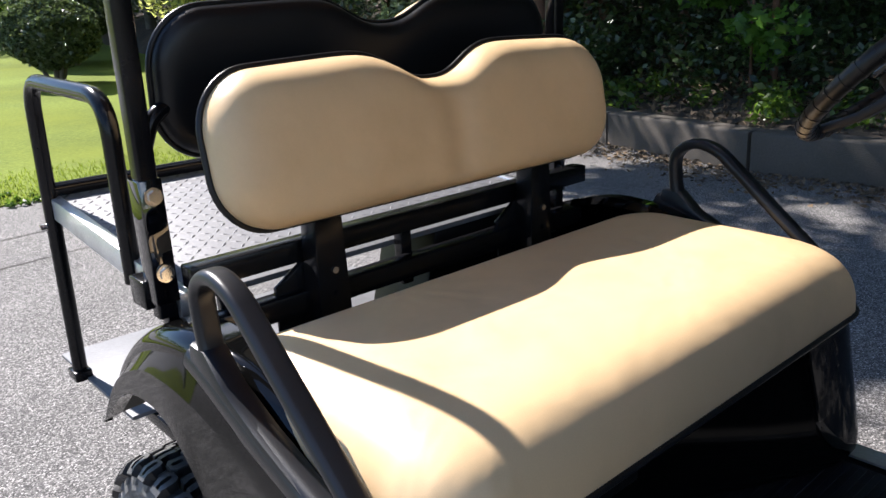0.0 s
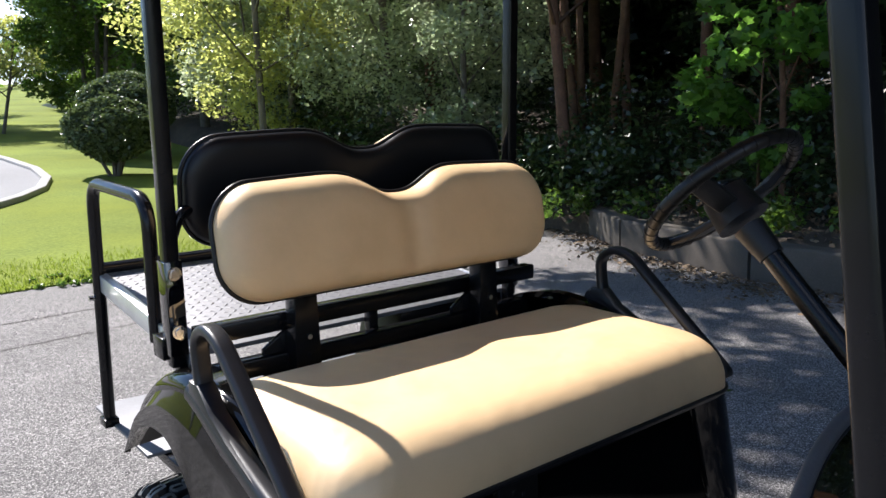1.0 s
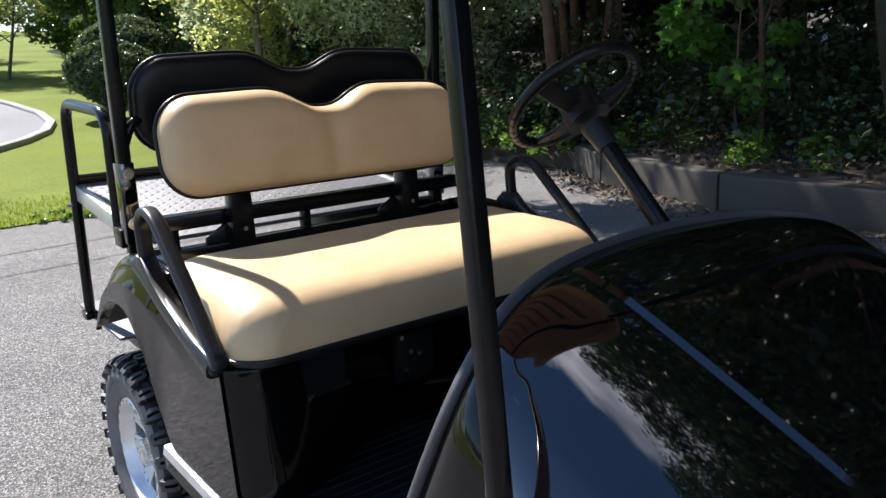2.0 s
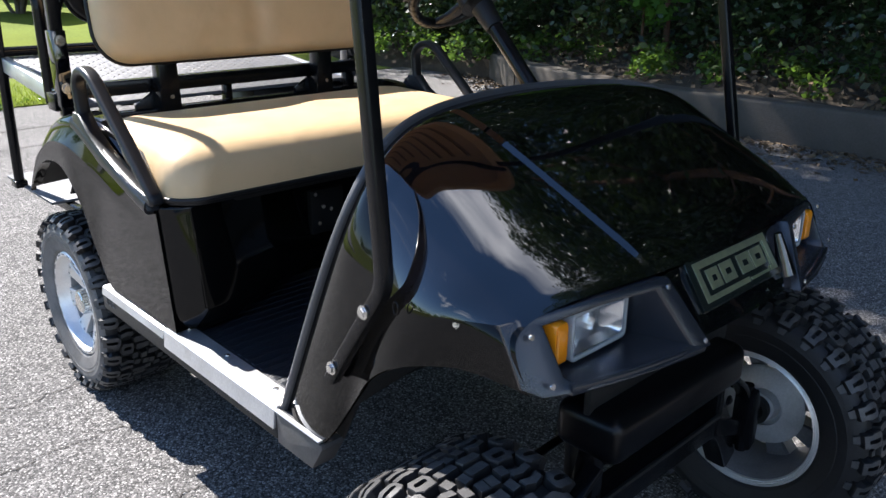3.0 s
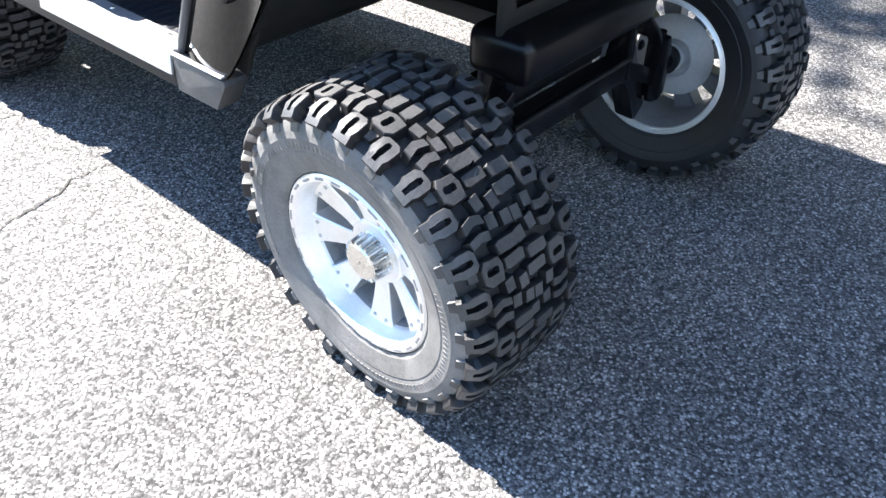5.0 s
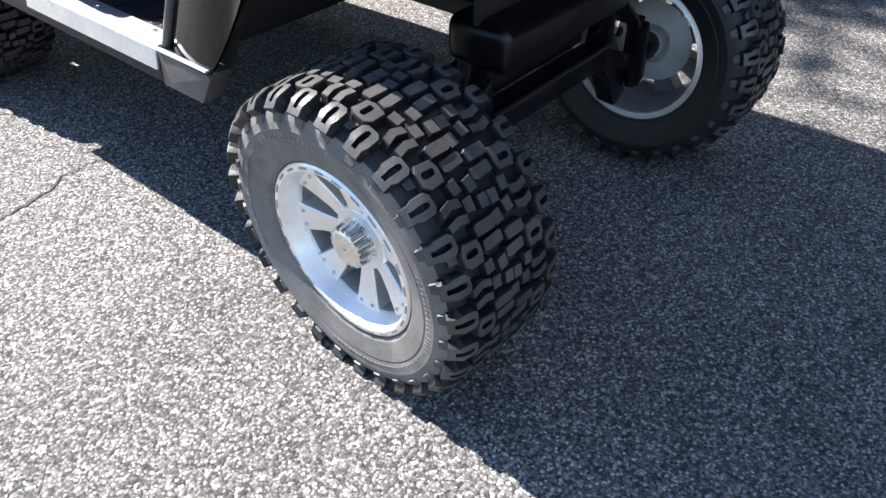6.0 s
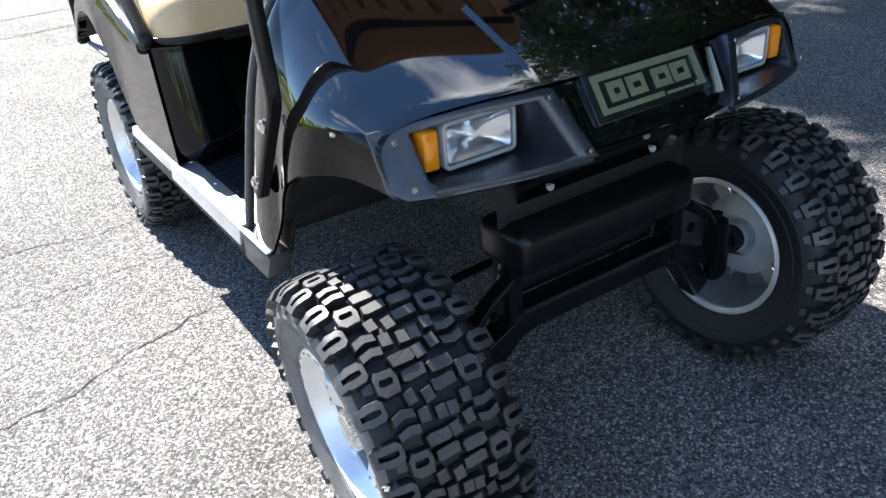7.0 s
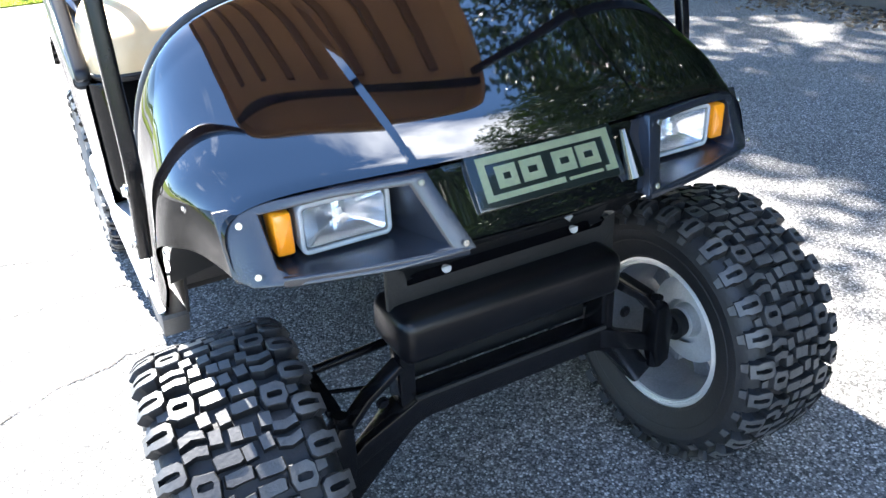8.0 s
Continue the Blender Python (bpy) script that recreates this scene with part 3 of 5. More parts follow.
badge = part("badge", box((-0.139, -0.008, -0.046), (0.134, 0.010, 0.043), 0.004, m=TB), BADGE_DARK, cart, "dark badge with pale green frame and blocks")
for nm, lo, hi in (("badge_rim", (-0.122, -0.0095, 0.022), (0.122, -0.007, 0.034)), ("badge_rim", (-0.122, -0.0095, -0.034), (0.020, -0.007, -0.025)),
                   ("badge_rim", (0.100, -0.0095, -0.034), (0.122, -0.007, -0.025)), ("badge_rim", (-0.122, -0.0095, -0.0255), (-0.1095, -0.007, 0.0225)),
                   ("badge_rim", (0.1095, -0.0095, -0.0255), (0.122, -0.007, 0.0225)), ("badge_bar", (0.028, -0.0105, -0.033), (0.092, -0.007, -0.028))):
    part(nm, box(lo, hi, m=TB), BADGE_LIGHT, badge, smooth=0)


for x0, x1 in ((-0.095, -0.059), (-0.051, -0.011), (0.008, 0.048), (0.054, 0.094)):
    part("badge_block", box((x0, -0.0095, -0.0175), (x1, -0.007, 0.0165), m=TB), BADGE_LIGHT, badge, "pale green block with a dark slot", smooth=0)
    part("block_slot", box((x0 + 0.012, -0.0100, -0.0055), (x1 - 0.012, -0.0090, 0.0045), m=TB), BADGE_DARK, badge, smooth=0)
part("badge_flute", rod((0.141, -0.488, 0.797), (0.150, -0.512, 0.722), 0.007, 20, 0.017), PAINT, badge, smooth=60)

# bumper box, front beam and suspension
part("bumper_box", box((-0.244, -0.438, 0.440), (0.216, -0.30, 0.532), 0.026, 4), BOXMAT, cart, "satin black moulded bumper box")
part("bumper_box_plate", box((-0.215, -0.325, 0.33), (0.215, -0.31, 0.445), 0.004), UNDER, cart)
part("front_beam", sweep(rounded_path([(-0.345, -0.35, 0.165), (-0.275, -0.365, 0.255), (-0.215, -0.372, 0.322), (0.215, -0.372, 0.322), (0.275, -0.365, 0.255), (0.345, -0.35, 0.165)], 0.05), rounded_rect(0.055, 0.052, 0.008, 2), (0, 1, 0)), STEEL_BLACK, cart, "black tubular lift-kit front beam")
part("front_beam_lip", sweep([(-0.21, -0.398, 0.347), (0.21, -0.398, 0.347)], rounded_rect(0.008, 0.008, 0.002, 2)), UNDER, cart)
for sx in (-1, 1):
    part("beam_bracket", prism([(-0.392, 0.45), (-0.356, 0.45), (-0.335, 0.33), (-0.392, 0.31)], "x", *sorted((sx * 0.205, sx * 0.236)), 0.004), STEEL_BLACK, cart)
    part("upper_arm", sweep([(sx * 0.238, -0.395, 0.432), (sx * 0.300, -0.392, 0.385), (sx * 0.352, -0.390, 0.325)], rounded_rect(0.014, 0.034, 0.004, 2), (0, 1, 0)), STEEL_BLACK, cart)
    part("lower_arm", prism([(sx * 0.20, 0.345), (sx * 0.20, 0.300), (sx * 0.290, 0.262), (sx * 0.345, 0.236), (sx * 0.350, 0.262), (sx * 0.315, 0.292)], "y", -0.400, -0.378, 0.004), STEEL_BLACK, cart)
    part("tie_rod", rod((sx * 0.05, -0.25, 0.385), (sx * 0.345, -0.255, 0.372), 0.009, 12), STEEL_BLACK, cart)
    part("brake_line", rod((sx * 0.18, -0.25, 0.270), (sx * 0.345, -0.25, 0.315), 0.0045, 10), STEEL_BLACK, cart)
    knuckle = part("steering_knuckle", prism([(sx * 0.335, 0.350), (sx * 0.362, 0.356), (sx * 0.380, 0.310), (sx * 0.378, 0.214), (sx * 0.352, 0.200), (sx * 0.335, 0.262)], "y", -0.415, -0.368, 0.006), STEEL_BLACK, cart)
    part("king_pin", rod((sx * 0.356, -0.391, 0.195), (sx * 0.350, -0.391, 0.366), 0.013, 16), STEEL_BLACK, knuckle)
    part("spindle", rod((sx * 0.365, -0.391, 0.280), (sx * 0.445, -0.391, 0.280), 0.022, 18), STEEL_BLACK, knuckle)
    part("bearing_collar", rod((sx * 0.398, -0.391, 0.280), (sx * 0.420, -0.391, 0.280), 0.034, 20, 0.030), UNDER, knuckle)
    part("steering_arm", box((sx * 0.352 - 0.013, -0.372, 0.345), (sx * 0.352 + 0.013, -0.245, 0.366), 0.006), STEEL_BLACK, knuckle)
    bolt((sx * 0.27, -0.385, 0.355), (0, -1, 0), cart, 0.009, STEEL_BLACK)
part("front_frame", box((-0.10, -0.36, 0.455), (0.10, 0.0, 0.495), 0.01), UNDER, cart)
part("front_bulkhead", box((-0.238, -0.375, 0.50), (0.238, -0.36, 0.70), 0.004), UNDER, cart)

# front struts: square tube, bent at the foot, with a bolted flange
for sx in (-1, 1):
    up_y = -0.165 if sx < 0 else -0.125
    dy = 0.0 if sx < 0 else 0.045
    pts = [(sx * 0.562, -0.083, 0.600), (sx * 0.562, -0.115, 0.648), (sx * 0.562, -0.225 + dy, 0.805), (sx * 0.561, -0.222 + dy, 0.850), (sx * 0.554, up_y + dy, 1.32), (sx * 0.545, up_y + 0.07 + dy, 1.88)]
    st = part("front_strut", sweep(rounded_path(pts, 0.035), rounded_rect(0.023, 0.024, 0.005, 3), (1, 0, 0)), STEEL_BLACK, cart, "black square steel roof strut")
    bolt((sx * 0.575, -0.191, 0.760), (sx, 0, 0), st, 0.0085)
    bolt((sx * 0.575, -0.102, 0.631), (sx, 0, 0), st, 0.0085)

part("strut_hook", sweep([(-0.556, -0.243 + 0.006 * math.cos(2 * math.pi * k / 16), 0.778 + 0.010 * math.sin(2 * math.pi * k / 16)) for k in range(16)], circle(0.0012, 8), (1, 0, 0), closed=True), STEEL_BLACK, cart, "small wire ring", smooth=60)

# floor, sills and the space below the seat
part("floor_pan", box((-0.50, 0.12, 0.395), (0.50, 0.78, 0.424), 0.006), UNDER, cart)
part("floor_mat", box((-0.495, 0.13, 0.426), (0.495, 0.71, 0.436), 0.003), MAT_FLOOR, cart, "black ribbed floor mat")
for k in range(19):
    part("mat_rib", box((-0.485, 0.145 + 0.029 * k, 0.435), (0.485, 0.159 + 0.029 * k, 0.4373), 0.001, 1), MAT_FLOOR, cart)
for sx in (-1, 1):
    a, b = sorted((sx * 0.556, sx * 0.50))
    part("rocker_panel", box((a, 0.123, 0.375), (b, 0.985, 0.434), 0.006), UNDER, cart)
    part("sill_plate", prism([(sx * 0.502, 0.448), (sx * 0.502, 0.443), (sx * 0.550, 0.438), (sx * 0.556, 0.403), (sx * 0.562, 0.403), (sx * 0.557, 0.442), (sx * 0.550, 0.448)], "y", 0.125, 0.602, 0.0012), ALU, cart, "scuffed aluminium sill plate")
    part("sill_plate", prism([(sx * 0.51, 0.442), (sx * 0.51, 0.438), (sx * 0.550, 0.436), (sx * 0.556, 0.42), (sx * 0.560, 0.42), (sx * 0.556, 0.440), (sx * 0.550, 0.443)], "y", 0.608, 0.975, 0.001), ALU, cart, "narrow aluminium sill strip")
    # the shaded side of the sill end is put into its grey
    part("sill_end", prism([(0.121, 0.441), (-0.028, 0.436), (-0.030, 0.428), (0.005, 0.372), (0.121, 0.372)], "x", *sorted((sx * 0.505, sx * 0.556)), 0.002), SILL_GREY, cart, "sill end cap coloured grey as its shaded side")
    # bright strip added as the lit top edge of the sill end
    part("sill_strip", box((min(sx * 0.549, sx * 0.559), -0.026, 0.4415), (max(sx * 0.549, sx * 0.559), 0.123, 0.4455), 0.001, 1), ALU, cart)
    part("arch_inner", prism([(-0.03, 0.432), (0.095, 0.432), (-0.01, 0.64), (-0.14, 0.64)], "x", *sorted((sx * 0.503, sx * 0.509)), 0.001), UNDER, cart)
    for yy in (0.185, 0.38, 0.56):
        bolt((sx * 0.515, yy, 0.446), (0, 0, 1), cart, 0.0045, head=0.004, name="screw")

# worn marks on the rocker: plain bars
for k in range(3):
    y = 0.905 + 0.022 * k
    part("rocker_mark", box((-0.5575, y, 0.408), (-0.5555, y + 0.013, 0.413), 0.0003, 1), SILL_GREY, cart, smooth=0)
    part("rocker_mark", box((-0.5575, y, 0.396), (-0.5555, y + 0.013, 0.401), 0.0003, 1), SILL_GREY, cart, smooth=0)

# rear body: one moulded shell with fenders over the rear wheels
TOP = [(0.598, 0.744), (0.635, 0.752), (0.70, 0.785), (0.81, 0.835), (0.93, 0.873), (1.03, 0.884), (1.12, 0.878), (1.23, 0.845), (1.35, 0.765), (1.452, 0.640)]
BOT = [(0.553, 0.449), (0.66, 0.449), (0.78, 0.450), (0.925, 0.452), (0.985, 0.535), (1.02, 0.625), (1.065, 0.695), (1.15, 0.742), (1.29, 0.722), (1.430, 0.620)]


def rear_shell(sx):
    top, bot = spline(TOP, 46), spline(BOT, 46)
    rings = []
    for i, ((ty, tz), (by, bz)) in enumerate(zip(top, bot)):
        flare = 0.018 * step(0.85, 1.15, ty)
        xo = 0.545 + flare
        rt = 0.010 + 0.025 * step(0.61, 0.86, ty)
        # the side leans inwards above a crease
        lean = 0.017 * step(0.60, 0.80, ty)
        xt = xo - lean
        ring = [(0.45, ty + 0.004, tz - 0.012), (0.47, ty + 0.002, tz + 0.002)]
        for k in range(13):
            a = math.pi / 2 * k / 12
            ring.append((xt - rt + rt * math.sin(a), ty, tz - rt * (1 - math.cos(a))))
        for k in range(1, 25):
            u = k / 24
            z0 = tz - rt
            z = z0 + (bz - z0) * u
            y = ty + (by - ty) * u
            ring.append((xo - lean * max(0.0, 1 - u / 0.25) + 0.004 * u * (1 - step(0.95, 1.05, ty)), y, z))
        ring.append((xo - 0.03, by + 0.0, bz + 0.004))
        rings.append([(sx * x, y, z) for x, y, z in ring])
    part("rear_fender", skin(rings), BODY, cart, "glossy black rear body side with wheel arch", smooth=13)
    # wheel arch liner
    liner = []
    for (by, bz) in bot[18:]:
        liner.append([(sx * 0.535, by, bz + 0.004), (sx * 0.31, by, bz + 0.02)])
    part("wheel_arch_liner", skin(liner), UNDER, cart)
    # rounded corner from the side to the front
    corner = []
    for x, y, z in [(abs(p[0]), p[1], p[2]) for p in rings[0][2:-1]]:
        r = max(0.002, 0.085 + x - 0.545)
        y += 0.030 + 0.035 * max(0.0, (0.50 - z) / 0.05) ** 2
        row = [(x - r + r * math.cos(a), y - r * math.sin(a) * 0.9, z) for a in np.linspace(0, math.pi / 2, 12)]
        f = y - r * 0.9
        row += [(x - r - 0.04, f + 0.004, z), (0.36, f + 0.030, z), (0.27, f + 0.075, z), (0.18, f + 0.125, z), (0.09, f + 0.175, z), (0.0, f + 0.215, z)]
        corner.append([(sx * a, b, c) for a, b, c in row])
    part("body_corner", skin(corner), BODY, cart, "rounded glossy black body corner", smooth=60)


rear_shell(-1)
rear_shell(1)
part("seat_base_front", skin([[(x, 0.585 - 0.03 * abs(x / 0.5) ** 6, 0.735) for x in np.linspace(-0.52, 0.52, 15)], [(x, 0.70, 0.715) for x in np.linspace(-0.515, 0.515, 15)], [(x, 0.725, 0.43) for x in np.linspace(-0.51, 0.51, 15)]]), BODY, cart, "glossy black panel below the seat", smooth=30)
part("seat_base_deck", box((-0.49, 0.58, 0.722), (0.49, 1.10, 0.748), 0.006), UNDER, cart)
plate = part("latch_plate", box((-0.075, 0.690, 0.545), (0.035, 0.710, 0.67), 0.004), UNDER, cart)
for q in ((-0.06, 0.65), (-0.01, 0.60), (-0.035, 0.61), (-0.05, 0.565)):
    bolt((q[0], 0.690, q[1] + 0.01), (0, -1, 0), plate, 0.0045, head=0.003, name="screw")
part("rear_body_deck", skin([[(x, 1.03, 0.745) for x in np.linspace(-0.48, 0.48, 9)], [(x, 1.12, 0.735) for x in np.linspace(-0.48, 0.48, 9)], [(x, 1.30, 0.69) for x in np.linspace(-0.47, 0.47, 9)], [(x, 1.43, 0.58) for x in np.linspace(-0.46, 0.46, 9)]]), BODY, cart, "glossy black rear body deck", smooth=50)
part("rear_frame", box((-0.30, 0.80, 0.33), (0.30, 1.55, 0.41), 0.012), UNDER, cart)
part("rear_axle", rod((-0.42, 1.309, 0.28), (0.42, 1.309, 0.28), 0.045, 18), UNDER, cart)
part("differential", box((-0.12, 1.18, 0.19), (0.10, 1.40, 0.38), 0.05, 3), UNDER, cart)


# seats
def pad(outline, spread, depth, to_world, rings=16, centre=(0, 0)):
    """A domed cushion over a closed outline: depth(r, a, b) is its height at the relative radius r."""
    rows = []
    for k in range(rings + 1):
        r = 1 - (k / rings) ** 1.6 if k < rings else 0.0
        row = []
        for a, b in outline:
            ca, cb = centre[0] + (a - centre[0]) * spread, centre[1]
            pa, pb = ca + (a - ca) * r, cb + (b - cb) * r
            row.append(to_world(pa, pb, depth(r, pa, pb)))
        rows.append(row)
    return rows


def back_outline(hw, zb, zt, notch, k=160, corner=0.09, nw=0.10):
    """Closed outline of a seat back with rounded corners and a dip in the middle of its top."""
    base = rounded_rect(2 * hw, zt - zb, corner, 10)
    dense = []
    for (a, b), (c, d) in zip(base, base[1:] + base[:1]):
        m = max(1, int(math.hypot(c - a, d - b) / 0.012))
        dense += [(a + (c - a) * i / m, b + (d - b) * i / m) for i in range(m)]
    zm = (zb + zt) / 2
    out = []
    for a, b in dense:
        if b > 0:
            b -= notch * math.exp(-(abs(a) / nw) ** 2.6) * (b / ((zt - zb) / 2)) ** 2
            b -= 0.012 * (abs(a) / hw) ** 2
        out.append((a, zm + b))
    return out


def seat_back(name, hw, cx, zb, zt, notch, y_at, thick, facing, pad_mat, shell_mat, label, with_pad=True):
    o = [(a + cx, q) for a, q in back_outline(hw, zb, zt, notch)]
    zc = (zb + zt) / 2

    def world_front(a, b, d):
        return (a, y_at(b) + facing * d, b)

    def depth(r, a, b):
        dome = thick * max(0.0, 1 - r ** 7) ** 0.45 + 0.012 * (1 - r * r)
        return dome - 0.010 * math.exp(-((a - cx) / 0.035) ** 2) * (1 - r ** 4)
    seat = None
    bm = skin(pad(o, 0.72, depth, world_front, 18, (cx, zc)), True)
    seat = part(name, bm, pad_mat, cart, label, smooth=80)

    def world_back(a, b, d):
        return (a, y_at(b) - facing * (d - 0.001), b)

    def depth_back(r, a, b):
        return 0.030 * max(0.0, 1 - r ** 9) ** 0.5
    shell = part("back_shell", skin(pad([(cx + (a - cx) * 1.004, zc + (b - zc) * 1.01) for a, b in o], 0.72, depth_back, world_back, 12, (cx, zc)), True), shell_mat, seat, "black moulded back shell", smooth=80)
    part("piping", sweep([(cx + (a - cx) * 1.006, y_at(b), zc + (b - zc) * 1.014) for a, b in o], circle(0.0055, 8), (0, 1, 0), closed=True), SHELL, seat, "black piping", smooth=80)
    return seat


seat_back("seat_back", 0.452, 0.018, 0.992, 1.245, 0.056, lambda z: 1.115 + 0.16 * (z - 1.0), 0.062, -1, VINYL, SHELL, "tan vinyl front seat back with black piping")
seat_back("rear_seat_back", 0.452, 0.010, 1.095, 1.340, 0.052, lambda z: 1.300 - 0.12 * (z - 1.0), 0.062, 1, VINYL, SHELL, "rear seat back showing its black shell")

# seat bottom cushion
seat_out = []
for a, b in rounded_rect(1.035, 0.53, 0.085, 10):
    seat_out.append((a, b))
dense = []
for (a, b), (c, d) in zip(seat_out, seat_out[1:] + seat_out[:1]):
    m = max(1, int(math.hypot(c - a, d - b) / 0.012))
    dense += [(a + (c - a) * i / m, b + (d - b) * i / m) for i in range(m)]


def seat_world(a, b, d):
    return (a - 0.012, 0.790 + b, 0.757 + d)


def seat_depth(r, a, b):
    edge = max(0.0, 1 - r ** 6.5) ** 0.42
    return 0.116 * edge + 0.014 * (1 - r * r) + 0.006 * (b / 0.25) * (1 - r ** 4)


cushion = part("seat_cushion", skin(pad(dense, 0.60, seat_depth, seat_world, 22), True), VINYL, cart, "tan vinyl bench seat cushion", smooth=80)
part("seat_board", prism([(a * 0.99 - 0.012, 0.790 + b * 0.98) for a, b in seat_out], "z", 0.744, 0.759, 0.003), PLASTIC, cushion)
part("piping", sweep([(a * 1.002 - 0.012, 0.790 + b * 1.004, 0.759) for a, b in dense], circle(0.005, 8), (0, 0, 1), closed=True), PLASTIC, cushion, "black edge piping")

# hip restraints: moulded loops at the ends of the bench
for sx in (-1, 1):
    x = sx * 0.546
    loop = [(x, 0.572, 0.752), (x, 0.655, 0.824), (x, 0.862, 1.002), (x, 0.915, 1.014), (x, 0.962, 0.985), (x, 0.955, 0.900), (x, 0.925, 0.855), (x, 0.840, 0.812), (x, 0.70, 0.775)]
    path = rounded_path([(x, 0.634, 0.763)] + loop + [(x, 0.634, 0.763)], 0.045)[:-1]
    part("hip_restraint", sweep(path, rounded_rect(0.021, 0.034, 0.009, 4), (1, 0, 0), closed=True), HIP, cart, "black moulded hip restraint", smooth=50)
    base = rounded_path([(x, 0.604, 0.742), (x, 0.72, 0.774), (x, 0.86, 0.822), (x, 0.955, 0.862), (x, 1.0, 0.875)], 0.05)
    part("hip_restraint_web", prism([(0.982, 0.905), (0.992, 0.868), (0.86, 0.800), (0.72, 0.758), (0.595, 0.735), (0.600, 0.756), (0.72, 0.792), (0.83, 0.832), (0.900, 0.866), (0.942, 0.905)], "x", x - 0.019, x + 0.019, 0.007), HIP, cart, "broad moulded foot of the hip restraint", smooth=40)
    part("hip_restraint_foot", sweep(base, rounded_rect(0.040, 0.042, 0.016, 4), (1, 0, 0)), HIP, cart, smooth=50)

# steel frame behind the seat
for x in (-0.243, 0.290):
    brk = part("seat_back_bracket", prism([(x - 0.034, 0.76), (x + 0.034, 0.76), (x + 0.026, 1.04), (x - 0.026, 1.04)], "y", 1.118, 1.165, 0.003), STEEL_BLACK, cart)
    part("bracket_gusset", prism([(x - 0.085, 0.765), (x + 0.03, 0.765), (x + 0.02, 0.905), (x - 0.030, 0.905), (x - 0.085, 0.870)], "y", 1.166, 1.180, 0.003), STEEL_BLACK, brk)
    bolt((x + 0.003, 1.117, 0.893), (0, -1, 0), brk, 0.0042, head=0.003)
    bolt((x + 0.003, 1.117, 0.85), (0, -1, 0), brk, 0.0036, head=0.003, mat=STEEL_BLACK)
for z, y in ((0.921, 1.198), (0.838, 1.17)):
    part("cross_rail", box((-0.466, y - 0.02, z - 0.02), (0.466 + 0.05 * (z > 0.85), y + 0.02, z + 0.02), 0.004), STEEL_BLACK, cart)
for x in (-0.40, -0.02, 0.44):
    part("frame_post", box((x - 0.013, 1.195, 0.79), (x + 0.013, 1.22, 0.90), 0.003), STEEL_BLACK, cart)
part("rear_lower_box", prism([(0.045, 0.68), (0.095, 0.865), (0.46, 0.865), (0.46, 0.68)], "y", 1.24, 1.42, 0.01), BOXMAT, cart)

hasp = part("seat_hasp", box((0.400, 1.196, 0.795), (0.432, 1.202, 0.842), 0.003), CHROME, cart, "shiny zinc hasp")
part("hasp_pin", rod((0.416, 1.180, 0.826), (0.416, 1.200, 0.826), 0.007, 14), CHROME, hasp, smooth=40)

# rear cargo deck of diamond plate, rising slightly to the rear
DECK = Matrix.Translation((0, 1.30, 0.888)) @ Matrix.Rotation(radians(6.2), 4, "X") @ Matrix.Translation((0, -1.30, -0.888))
part("deck_plate", box((-0.445, 1.222, 0.876), (0.47, 1.905, 0.888), 0.002, m=DECK), PLATE, cart, "worn diamond-plate cargo deck")
tread = bmesh.new()
lozenge = [(-0.017, 0), (0, 0.0045), (0.017, 0), (0, -0.0045)]
for i in range(35):
    for j in range(26):
        ang = 45 if (i + j) % 2 else -45
        c, s = math.cos(radians(ang)), math.sin(radians(ang))
        ox, oy = -0.430 + i * 0.0258, 1.2475 + j * 0.0258
        lo = [tread.verts.new((ox + a * c - b * s, oy + a * s + b * c, 0.8875)) for a, b in lozenge]
        hi = tread.verts.new((ox, oy, 0.8900))
        for k in range(4):
            tread.faces.new((lo[k], lo[(k + 1) % 4], hi))
bmesh.ops.transform(tread, matrix=DECK, verts=tread.verts)
tagged(part("deck_tread", tread, PLATE, cart, smooth=0), kind="stuff")
for sx in (-1, 1):
    part("deck_side_rail", box((sx * 0.455 - 0.012, 1.235, 0.843), (sx * 0.455 + 0.012, 1.91, 0.892), 0.003, m=DECK), ALU, cart, "aluminium deck edge")
part("deck_rear_bar", tube([(-0.468, 1.893, 0.970), (0.468, 1.893, 0.970)], 0.016), STEEL_BLACK, cart)
for x in (-0.3, 0.0, 0.3):
    part("deck_bearer", box((x - 0.02, 1.29, 0.852), (x + 0.02, 1.90, 0.874), 0.003, m=DECK), STEEL_BLACK, cart)

